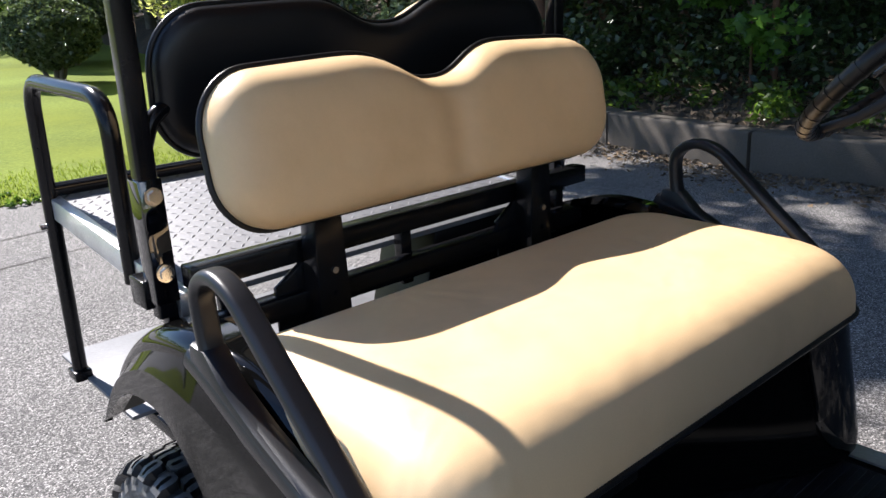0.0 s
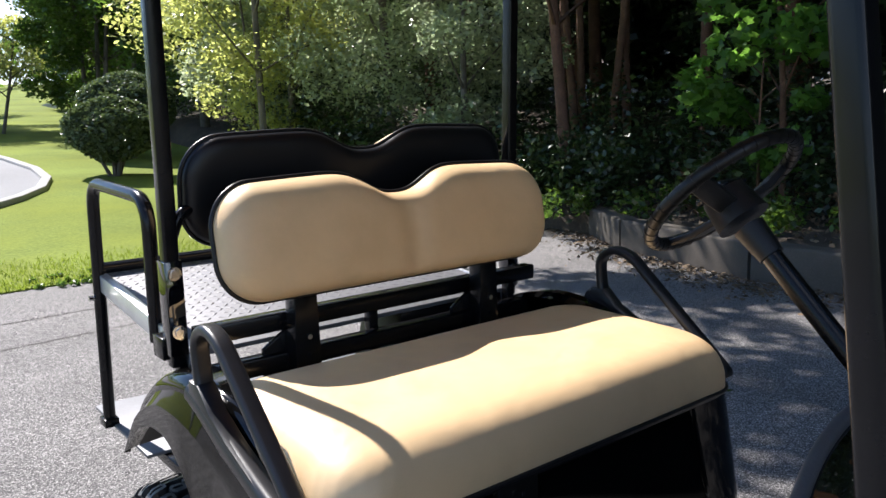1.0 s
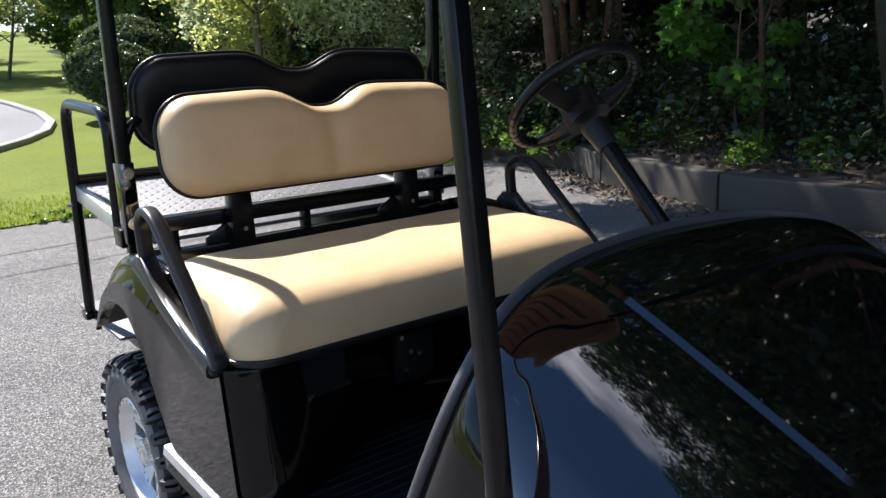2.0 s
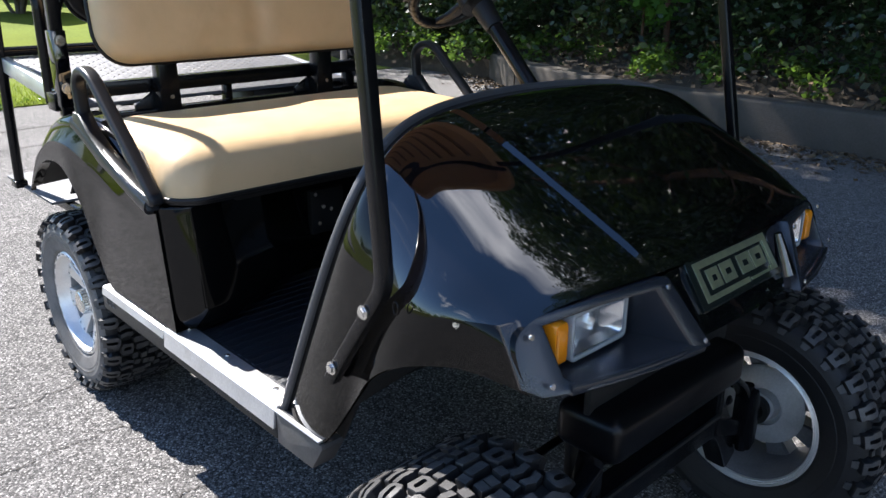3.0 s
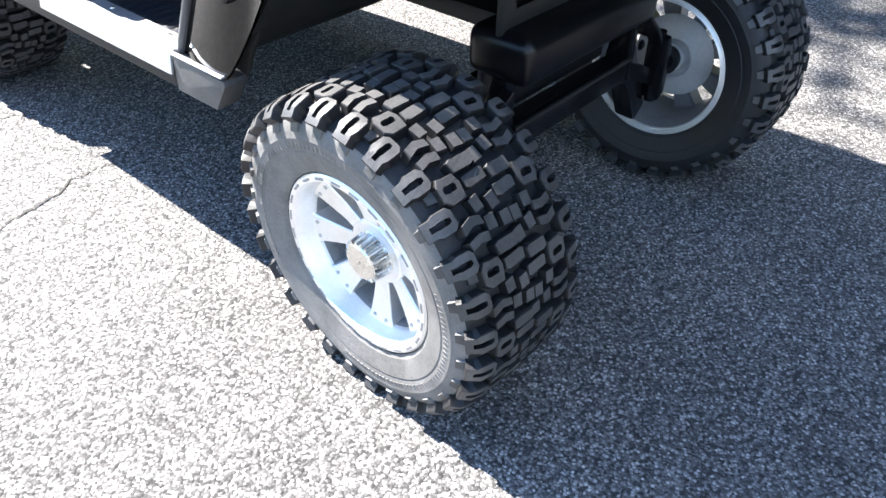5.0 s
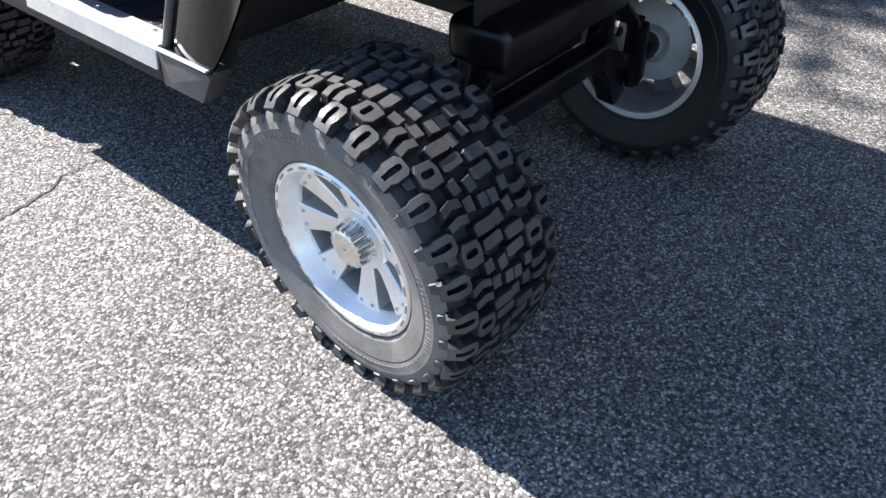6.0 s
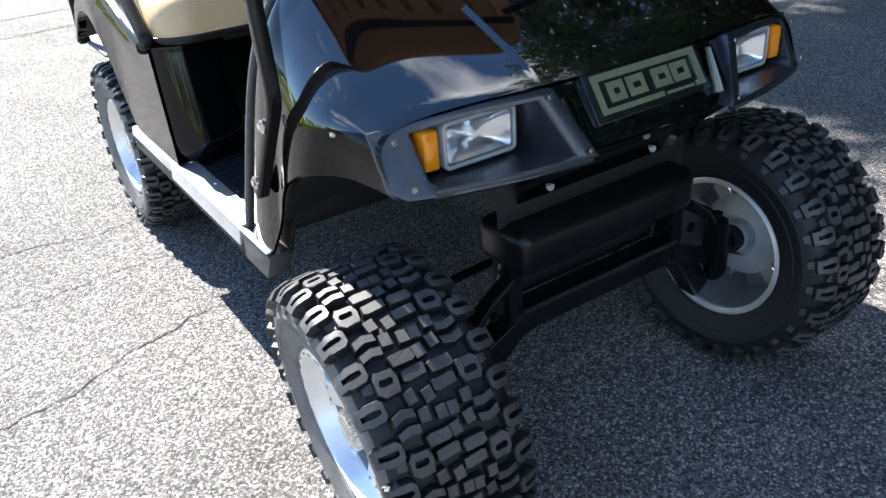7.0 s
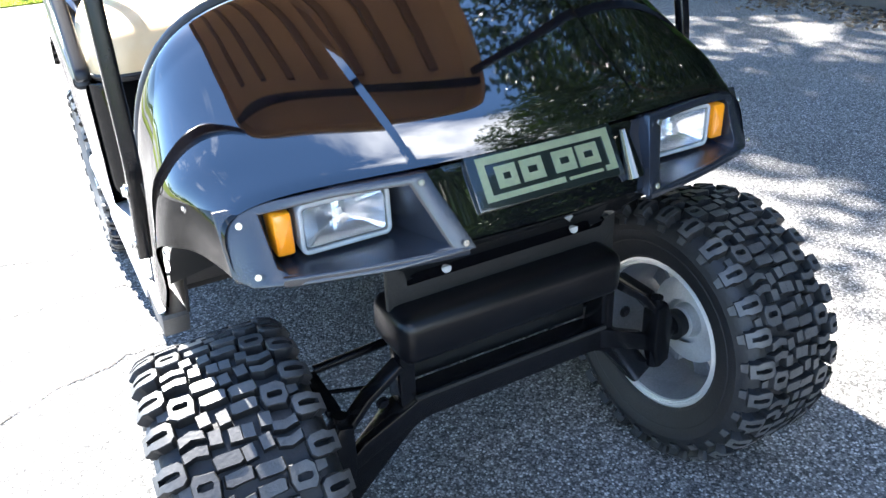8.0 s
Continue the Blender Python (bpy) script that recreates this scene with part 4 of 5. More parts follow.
for sx in (-1, 1):
    x = sx * 0.466
    rail = part("grab_rail", tube([(x, 1.925, 0.515), (x, 1.895, 0.90), (x, 1.868, 1.212), (x, 1.425, 1.195), (x, 1.44, 0.86)], 0.0165, 0.075), STEEL_BLACK, cart, "black tubular grab rail")
    part("rail_foot", box((x - 0.02, 1.90, 0.505), (x + 0.02, 1.955, 0.530), 0.003), STEEL_BLACK, rail)
    part("rail_pin", rod((x - 0.03, 1.897, 0.890), (x + 0.03, 1.897, 0.890), 0.008, 10), CHROME, rail)
    xs = sx * 0.486
    st = part("rear_strut", sweep([(xs, 1.255, 0.85), (xs, 1.25, 1.10), (xs, 1.225, 1.88)], rounded_rect(0.032, 0.032, 0.005, 3), (1, 0, 0)), STEEL_BLACK, cart, "black square steel rear roof strut")
    part("strut_bracket", box((xs - 0.020, 1.233, 0.875), (xs + 0.020, 1.275, 1.08), 0.003), PAINT, st)
    bolt((xs + 0.001, 1.232, 1.053), (0, -1, 0), st, 0.011)
    bolt((xs + 0.001, 1.232, 0.927), (0, -1, 0), st, 0.011)
    part("strut_bracket", box((xs - 0.025, 1.27, 0.86), (xs + 0.02, 1.33, 0.91), 0.003), STEEL_BLACK, st)
    part("rear_back_arm", tube([(sx * 0.48, 1.262, 1.11), (sx * 0.455, 1.262, 1.175), (sx * 0.40, 1.272, 1.19)], 0.013, 0.03, (0, 1, 0)), STEEL_BLACK, cart)
    part("deck_support", box((sx * 0.47 - 0.015, 1.25, 0.79), (sx * 0.47 + 0.015, 1.28, 0.87), 0.003), STEEL_BLACK, cart)
    part("footrest_arm", box((sx * 0.40 - 0.015, 1.40, 0.47), (sx * 0.40 + 0.015, 1.95, 0.50), 0.003), STEEL_BLACK, cart)
part("footrest", box((-0.46, 1.62, 0.502), (0.46, 2.10, 0.512), 0.002), PLATE, cart, "diamond-plate rear footrest")

# steering
hub, base_c = Vector((0.252, 0.405, 1.185)), Vector((0.252, 0.02, 0.785))
ax = (hub - base_c).normalized()
part("steering_column", rod(base_c, hub - ax * 0.05, 0.019, 20), STEEL_BLACK, cart, "black steering column")
part("column_collar", rod(hub - ax * 0.11, hub - ax * 0.045, 0.023, 20, 0.029), PLASTIC, cart)
Q = Matrix.Translation(hub) @ ax.to_track_quat("Z", "Y").to_matrix().to_4x4()
rim_pts = [Q @ Vector((0.152 * math.cos(2 * math.pi * i / 72), 0.152 * math.sin(2 * math.pi * i / 72), 0.035)) for i in range(72)]
sw = part("steering_wheel", sweep(rim_pts, circle(0.0128, 12), ax, closed=True), GRIP, cart, "dark brown gripped steering wheel", smooth=80)
for k in range(40):
    a = 2 * math.pi * k / 40
    p0 = Q @ Vector((0.1518 * math.cos(a), 0.1518 * math.sin(a), 0.035))
    tng = (Q.to_3x3() @ Vector((-math.sin(a), math.cos(a), 0))).normalized()
    part("grip_ring", rod(p0 - tng * 0.003, p0 + tng * 0.003, 0.0138, 12), GRIP, sw, smooth=60)
for a in (20, 160, 270):
    d = Vector((math.cos(radians(a)), math.sin(radians(a)), 0))
    part("spoke", sweep([Q @ (d * 0.03), Q @ (d * 0.09 + Vector((0, 0, 0.012))), Q @ (d * 0.146 + Vector((0, 0, 0.034)))], rounded_rect(0.040, 0.014, 0.004, 3), ax), PLASTIC, sw)
hubm = rod(Q @ Vector((0, 0, -0.03)), Q @ Vector((0, 0, 0.032)), 0.050, 24, 0.042)
part("wheel_hub", hubm, PLASTIC, sw)
clip = part("score_card_clip", box((-0.045, -0.035, 0.032), (0.045, 0.035, 0.044), 0.008, m=Q), BEZEL, sw, "grey clip on the steering hub")

# roof
roof_rings = []
for e, z in ((1.0, 1.872), (1.0, 1.90), (0.985, 1.925), (0.93, 1.945), (0.6, 1.962), (0.0, 1.968)):
    roof_rings.append([(0.60 * e * math.copysign(abs(math.cos(t)) ** 0.3, math.cos(t)), 0.62 + 0.80 * e * math.copysign(abs(math.sin(t)) ** 0.3, math.sin(t)), z) for t in np.linspace(0, 2 * math.pi, 72, endpoint=False)])
under = [[(0.985 * x, 0.62 + 0.985 * (y - 0.62), 1.874) for x, y, z in roof_rings[0]], [(0.93 * x, 0.62 + 0.95 * (y - 0.62), 1.925) for x, y, z in roof_rings[0]], [(0, 0.62, 1.945)] * 72]
bm = skin(roof_rings, True)
skin([roof_rings[0]] + under, True, bm)
roof = part("roof", bm, ROOF, cart, "tan moulded roof with ribbed underside", smooth=40)
for k in range(7):
    x = -0.42 + 0.14 * k
    part("roof_rib", box((x - 0.018, 0.02, 1.912), (x + 0.018, 1.38, 1.9335), 0.006), ROOF_RIB, roof, "roof rib coloured dark brown as shade")
for y in (-0.04, 1.225):
    part("roof_bow", box((-0.56, y - 0.012, 1.876), (0.56, y + 0.012, 1.900), 0.004), STEEL_BLACK, roof)


# ---- wheels ----
R_T = 0.283


def tread_point(ang, w, h):
    """Point on the tyre: angle round the axle, distance across from the middle, height above the carcass. Axle along x, outside at -x."""
    aw = abs(w)
    r0, flat = R_T - 0.014, 0.098
    if aw <= flat:
        r, x, nr, nx = r0 - 0.10 * aw * aw * 4, aw, 1.0, 0.0
    else:
        t = min(1.0, (aw - flat) / 0.05)
        th = t * radians(78)
        r = r0 - 0.0038 - 0.032 * (1 - math.cos(th))
        x = flat + 0.032 * math.sin(th)
        nr, nx = math.cos(th), math.sin(th)
    x, r = x + nx * h, r + nr * h
    return Vector((math.copysign(x, w), r * math.cos(ang), r * math.sin(ang)))


def lug(bm, outline, a0, w0, h=0.015, slot=False, flip=1):
    """A tread block: outline of (along, across) in metres about a place on the tread; slot cuts a groove into its top."""
    lo, mid, top = [], [], []
    cx = sum(p[0] for p in outline) / len(outline)
    cy = sum(p[1] for p in outline) / len(outline)
    for u, v in outline:
        for lst, s, hh in ((lo, 1.03, -0.002), (mid, 0.93, h * 0.90), (top, 0.87, h)):
            uu, vv = cx + (u - cx) * s, cy + (v - cy) * s
            lst.append(bm.verts.new(tread_point(a0 + flip * uu / R_T, w0 + vv, hh)))
    n = len(outline)
    for a, b in ((lo, mid), (mid, top)):
        for i in range(n):
            bm.faces.new((a[i], a[(i + 1) % n], b[(i + 1) % n], b[i]))
    if slot:
        hole, deep = [], []
        for u, v in outline:
            uu, vv = cx + (u - cx) * 0.26, cy + (v - cy) * 0.55
            hole.append(bm.verts.new(tread_point(a0 + flip * uu / R_T, w0 + vv, h)))
            deep.append(bm.verts.new(tread_point(a0 + flip * uu / R_T, w0 + vv, h * 0.25)))
        for a, b, mi in ((top, hole, 2), (hole, deep, 0)):
            for i in range(n):
                bm.faces.new((a[i], a[(i + 1) % n], b[(i + 1) % n], b[i])).material_index = mi
        bm.faces.new(deep)
    else:
        bm.faces.new(top).material_index = 2


def revolve(profile, seg=72, bm=None):
    rings = []
    for i in range(seg):
        a = 2 * math.pi * i / seg
        rings.append([(x, r * math.cos(a), r * math.sin(a)) for x, r in profile])
    return skin_ring(rings, bm)


def skin_ring(rings, bm=None):
    bm = bm or bmesh.new()
    vs = [[bm.verts.new(p) for p in r] for r in rings]
    for r, s in zip(vs, vs[1:] + vs[:1]):
        for i in range(len(r) - 1):
            bm.faces.new((r[i], r[i + 1], s[i + 1], s[i]))
    bmesh.ops.recalc_face_normals(bm, faces=bm.faces)
    return bm


def make_wheel(parent):
    rim_prof = [(-0.083, 0.1415), (-0.096, 0.1455), (-0.1135, 0.1490), (-0.1165, 0.1515), (-0.1165, 0.1600), (-0.113, 0.1635), (-0.104, 0.1655), (-0.095, 0.160),
                (-0.06, 0.152), (0.02, 0.146), (0.08, 0.152), (0.100, 0.160), (0.108, 0.1655), (0.113, 0.1650), (0.114, 0.1610), (0.111, 0.1590), (0.112, 0.1565), (0.109, 0.1545),
                (0.110, 0.1520), (0.105, 0.1495), (0.085, 0.146), (0.03, 0.139), (-0.03, 0.1365), (-0.072, 0.1375), (-0.083, 0.1415)]
    wheel = part("wheel", revolve(rim_prof, 96), ALLOY, parent, "machined alloy wheel with eight spokes on an off-road tyre", smooth=32)
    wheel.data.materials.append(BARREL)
    # the inner barrel, and below the backs of the spokes, take a darker alloy
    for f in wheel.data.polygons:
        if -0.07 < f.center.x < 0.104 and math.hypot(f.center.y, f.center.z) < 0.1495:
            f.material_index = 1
    # eight dished spokes with hexagonal windows between them: radius, half width, depth of the face
    prof = [(0.1405, 0.0440, -0.0800), (0.1350, 0.0300, -0.0790), (0.1270, 0.0265, -0.0775), (0.1000, 0.0215, -0.0700), (0.0720, 0.0170, -0.0635), (0.0560, 0.0165, -0.0610), (0.0420, 0.0165, -0.0600)]
    bm = bmesh.new()
    for k in range(8):
        a0 = radians(45 * k)
        c, q = math.cos(a0), math.sin(a0)
        rows = []
        for r, w, x in prof:
            row = []
            for s, dx in ((-0.80, 0.056), (-1, 0.050), (-1, 0.0025), (-0.90, 0.0), (0.90, 0.0), (1, 0.0025), (1, 0.050), (0.80, 0.056)):
                row.append((x + dx, r * c - s * w * q, r * q + s * w * c))
            rows.append(row)
        skin(rows, closed=True, bm=bm)
    spokes = part("spoke_disc", bm, ALLOY, wheel, smooth=25)
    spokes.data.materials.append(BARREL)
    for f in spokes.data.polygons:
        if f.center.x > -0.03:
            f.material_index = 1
    part("hub_disc", revolve([(-0.030, 0.012), (-0.056, 0.020), (-0.0625, 0.044), (-0.0625, 0.056), (-0.058, 0.060), (-0.030, 0.062), (-0.020, 0.02)], 48), ALLOY, wheel, smooth=35)
    part("brake_drum", revolve([(-0.030, 0.004), (-0.032, 0.058), (-0.028, 0.062), (-0.006, 0.062), (0.000, 0.056), (0.002, 0.040), (0.026, 0.034), (0.030, 0.004)], 56), ALLOY_DULL, wheel, "dull cast hub drum", smooth=35)
    part("web_ring", revolve([(-0.004, 0.050), (-0.003, 0.094), (0.000, 0.0985), (0.003, 0.094), (0.008, 0.075), (0.016, 0.050)], 64), ALLOY_DULL, wheel, "dull cast web behind the spokes", smooth=35)
    for k in range(8):
        for da in (-6.2, 6.2):
            a = radians(45 * k + da)
            c, q = math.cos(a), math.sin(a)
            part("rivet", rod((-0.076, 0.131 * c, 0.131 * q), (-0.0805, 0.131 * c, 0.131 * q), 0.0036, 8), ALLOY_DULL, wheel, smooth=60)
    # rim slots are grey bars; the shade inside them is put into the colour
    for k in range(24):
        a = 2 * math.pi * k / 24
        d = Vector((-0.1165, 0.1558 * math.cos(a), 0.1558 * math.sin(a)))
        m = Matrix.Translation(d) @ Matrix.Rotation(a, 4, "X")
        part("rim_slot", box((-0.0012, -0.0022, -0.0105), (0.0012, 0.0022, 0.0105), 0.0008, 1, m=m), SLOT, wheel, smooth=0)
    # fluted centre cap
    rings = []
    for x, r, f in ((-0.058, 0.041, 0.0), (-0.066, 0.041, 0.0), (-0.067, 0.0365, 0.0042), (-0.097, 0.0345, 0.0042), (-0.0985, 0.034, 0.0), (-0.101, 0.031, 0.0), (-0.1005, 0.029, 0.0), (-0.1005, 0.002, 0.0)):
        rings.append([(x, (r + f * (1 if (i // 2) % 2 else -1)) * math.cos(2 * math.pi * i / 80), (r + f * (1 if (i // 2) % 2 else -1)) * math.sin(2 * math.pi * i / 80)) for i in range(80)])
    part("centre_cap", skin(rings, True), CHROME, wheel, "fluted chrome centre cap", smooth=30)
    # tyre
    prof = []
    for i in range(33):
        w = -0.148 + 0.296 * i / 32
        p = tread_point(0, w, 0)
        prof.append((p.x, p.y))
    left = [(-0.104, 0.162), (-0.113, 0.1655), (-0.119, 0.172), (-0.125, 0.190), (-0.1290, 0.205), (-0.1282, 0.2075), (-0.1315, 0.216), (-0.1330, 0.2290), (-0.1315, 0.2325), (-0.131, 0.236)]
    right = [(-x, r) for x, r in reversed(left)]
    body = revolve(left + prof[1:-1] + right, 96)
    n_lug = 28
    shoulder = [(-0.020, -0.017), (-0.012, -0.025), (0.012, -0.025), (0.020, -0.017), (0.021, 0.002), (0.017, 0.009), (0.018, 0.022), (-0.018, 0.022), (-0.017, 0.009), (-0.021, 0.002)]
    buttress = [(-0.013, -0.016), (0.013, -0.016), (0.010, 0.012), (-0.010, 0.012)]
    step_bar = [(-0.010, -0.010), (0.010, -0.010), (0.007, 0.010), (-0.007, 0.010)]
    second = [(-0.024, -0.020), (0.004, -0.025), (0.022, -0.020), (0.024, 0.002), (0.027, 0.014), (0.014, 0.023), (-0.014, 0.024), (-0.025, 0.012)]
    bar_a = [(-0.026, -0.022), (-0.009, -0.024), (-0.004, -0.004), (-0.010, 0.023), (-0.026, 0.022), (-0.021, 0.000)]
    bar_b = [(0.002, -0.024), (0.018, -0.023), (0.025, -0.002), (0.018, 0.022), (0.000, 0.023), (0.008, 0.000)]
    plank = [(-0.011, -0.024), (0.009, -0.026), (0.013, -0.018), (0.011, 0.024), (-0.009, 0.026), (-0.013, 0.018)]
    block = [(-0.014, -0.011), (0.012, -0.013), (0.015, 0.010), (-0.012, 0.012)]
    lugs = bmesh.new()
    st = 2 * math.pi / n_lug
    for k in range(n_lug):
        a = st * k
        for s in (-1, 1):
            off = 0 if s < 0 else 0.5 * st
            lug(lugs, [(u * 0.93, s * v) for u, v in shoulder], a + off, s * 0.112, 0.019, True, s)
            lug(lugs, [(u, s * v) for u, v in buttress], a + off, s * 0.139, 0.006, False, s)
            if k % 2 == 0:
                lug(lugs, [(u * 0.88, s * v * 0.94) for u, v in second], a + off + 0.5 * st, s * 0.069, 0.017, True, s)
                lug(lugs, [(u, s * v) for u, v in step_bar], a + off + 0.42 * st, s * 0.099, 0.006, False, s)
                lug(lugs, [(u * 0.88, -s * v * 0.92) for u, v in plank], a + off + 0.10 * st, s * 0.027, 0.017, False, s)
                lug(lugs, [(u * 0.85, s * v * 0.92) for u, v in plank], a + off + 0.52 * st, s * 0.020, 0.014, False, s)
            else:
                for bar in (bar_a, bar_b):
                    lug(lugs, [(u * 0.88, s * v * 0.94) for u, v in bar], a + off + 0.5 * st, s * 0.069, 0.017, False, s)
                for d in (-1, 1):
                    lug(lugs, [(u * 0.88, v * 0.9) for u, v in block], a + off + (0.08 - 0.06 * d) * st, s * (0.029 + 0.0145 * d), 0.015, False, s)
                    lug(lugs, [(-u * 0.88, v * 0.9) for u, v in block], a + off + (0.56 - 0.05 * d) * st, s * (0.020 + 0.0145 * d), 0.014, False, s)
    bmesh.ops.recalc_face_normals(lugs, faces=lugs.faces)
    tmp = bpy.data.meshes.new("tmp")
    lugs.to_mesh(tmp)
    lugs.free()
    body.from_mesh(tmp)
    bpy.data.meshes.remove(tmp)
    tyre = part("tyre", body, RUBBER, wheel, "knobbly all-terrain tyre with a dusty outer sidewall coloured pale as sunlit", smooth=22)
    tyre.data.materials.append(SIDEWALL)
    tyre.data.materials.append(RUBBER_WORN)
    # outer sidewall pale for dust and sun, inner one left dark as its shade
    for f in tyre.data.polygons:
        if f.material_index == 0 and f.center.x < -0.1155 and math.hypot(f.center.y, f.center.z) < 0.252:
            f.material_index = 1
    # raised sidewall marks: plain bars
    marks = bmesh.new()
    rnd = random.Random(5)
    a = 0.0
    while a < 2 * math.pi:
        if math.sin(a * 2) > -0.55:
            m = Matrix.Translation((-0.1315, 0.2195 * math.cos(a), 0.2195 * math.sin(a))) @ Matrix.Rotation(a, 4, "X")
            box((-0.001, -0.0055, -0.0028), (0.0012, 0.0055, 0.0028), bm=marks, m=m)
        a += 0.040 + 0.012 * rnd.random()
    tagged(part("sidewall_mark", marks, SIDEWALL, wheel, smooth=0), kind="stuff")
    return wheel


first = make_wheel(cart)
for ob in (first, *first.children_recursive):
    ob.data.transform(Matrix.Diagonal((0.89, 0.985, 0.985, 1)))


def wheel_pose(x, y, z, spin, toe, camber, turn):
    """A wheel at its centre: rolled round its axle, leaned out at the top by camber, turned by toe; turn faces it the other way."""
    return pose(x, y, z) @ Matrix.Rotation(radians(toe), 4, "Z") @ Matrix.Rotation(radians(-camber), 4, "Y") @ Matrix.Rotation(radians(turn), 4, "Z") @ Matrix.Rotation(radians(spin), 4, "X")


first.matrix_basis = wheel_pose(-0.511, -0.398, 0.272, -5.5, -3.5, 4.3, 0)
for x, y, spin, toe, camber, turn in ((0.446, -0.392, 20, 2.0, -2.4, 180), (-0.433, 1.300, 33, 0, 0, 0), (0.433, 1.300, 8, 0, 0, 180)):
    copy_thing(first, wheel_pose(x, y, 0.278, spin, toe, camber, turn))


# ---- ground ----
def sheet(name, outline, z, mat, label, category, kind="structure", thick=0.0):
    bm = bmesh.new()
    vs = [bm.verts.new((x, y, z)) for x, y in outline]
    f = bm.faces.new(vs)
    if f.normal.z < 0 or (f.normal_update() or f.normal.z < 0):
        f.normal_flip()
    if thick:
        r = bmesh.ops.extrude_face_region(bm, geom=[f])
        for v in r["geom"]:
            if isinstance(v, bmesh.types.BMVert):
                v.co.z -= thick
        bmesh.ops.recalc_face_normals(bm, faces=bm.faces)
    return tagged(part(name, bm, mat, None, label, 0), category=category, kind=kind)


def wavy(a, b, n, amp, seed):
    """Points from a to b with a small unsteady swing across."""
    r = np.random.default_rng(seed)
    a, b = np.array(a, float), np.array(b, float)
    d = (b - a) / np.linalg.norm(b - a)
    nrm = np.array((-d[1], d[0]))
    off = np.convolve(r.normal(0, 1, n + 4), np.ones(3) / 3, "same")[2:-2] * amp
    return [tuple(a + (b - a) * i / (n - 1) + nrm * off[i]) for i in range(n)]


def lawn_z(y):
    return 0.06 * max(0.0, y - 8.0)


def wood_z(x, y):
    return 0.25 + 0.09 * max(0.0, x - 5.0) + 0.06 * max(0.0, y - 8.0)


sheet("ground", [(-900, -900), (900, -900), (900, 900), (-900, 900)], -0.03, GRASS, "mown grass running to the horizon", "ground")
LAWN_EDGE = wavy((-40, 6.0), (5.4, 6.95), 90, 0.035, 3)
sheet("pavement", [(-40, -40), (4.75, -40), (4.75, 2.0), (4.85, 3.5), (5.3, 4.6), (5.9, 5.6), (5.6, 6.95)] + LAWN_EDGE[::-1], 0.0, ASPHALT, "aged grey asphalt with coarse aggregate and cracks", "asphalt", thick=0.2)
bm = bmesh.new()
near = [bm.verts.new((x, y, 0.012)) for x, y in LAWN_EDGE]
mid = [bm.verts.new((x, 8.0, 0.012)) for x, y in LAWN_EDGE]
far = [bm.verts.new((x * 3 if x < 0 else x * 6.0, 130.0, 0.012 + lawn_z(130))) for x, y in LAWN_EDGE]
foot = [bm.verts.new((x, y, -0.1)) for x, y in LAWN_EDGE]
for rows in ((foot, near), (near, mid), (mid, far)):
    for k in range(len(near) - 1):
        bm.faces.new((rows[0][k], rows[0][k + 1], rows[1][k + 1], rows[1][k]))
bmesh.ops.recalc_face_normals(bm, faces=bm.faces)
tagged(part("lawn", bm, GRASS, None, "sunlit mown lawn rising gently from the asphalt", 0), category="lawn", kind="structure")
rows = []
for y in np.linspace(-45, 95, 71):
    x0 = float(np.interp(y, [-45, 2.0, 3.5, 4.6, 5.6, 7.0, 8.0, 30, 36, 95], [4.80, 4.80, 4.90, 5.38, 5.95, 5.6, 5.4, 7.5, 9.7, 40]))
    rows.append([(x0, y, wood_z(x0, y) if y < 6.5 else lawn_z(y) - 0.02)] + [(x0 + 42 * (k / 20) ** 1.5, y, wood_z(x0 + 42 * (k / 20) ** 1.5, y) + 0.05 * math.sin(3 * k + y * 1.7)) for k in range(1, 21)])
rows = [[(r[0][0], r[0][1], r[0][2] - 0.35)] + r for r in rows]
tagged(part("wood_floor", skin(rows), EARTH, None, "dark woodland bank of soil and leaf mould", 60), category="soil", kind="structure")

# a pale concrete path that curves away over the lawn
path_out = [(-9, 9.6), (-3, 10.6), (0.0, 11.45), (0.75, 11.85), (1.25, 12.5), (1.75, 13.4), (2.1, 14.6), (2.25, 16.2), (2.15, 18.3), (1.8, 21.5), (0.9, 27), (-1.2, 36), (-5, 46), (-9, 46), (-5.2, 33), (-4.5, 25), (-5.5, 19), (-9, 16)]
bm = bmesh.new()
low = [bm.verts.new((x, y, lawn_z(y) - 0.05)) for x, y in path_out]
top = [bm.verts.new((x, y, lawn_z(y) + 0.035)) for x, y in path_out]
bm.faces.new(top)
for k in range(len(top)):
    bm.faces.new((low[k], low[(k + 1) % len(top)], top[(k + 1) % len(top)], top[k]))
bmesh.ops.recalc_face_normals(bm, faces=bm.faces)
tagged(part("path", bm, PATH_MAT, None, "pale concrete cart path curving over the lawn", 0), category="path", kind="structure")
part_edge = sweep([(x, y, lawn_z(y) + 0.045) for x, y in path_out[:12]], rounded_rect(0.16, 0.10, 0.02, 2))
tagged(part("path_edging", part_edge, EDGING, None, "pale concrete edging along the path"), category="edging", kind="structure")


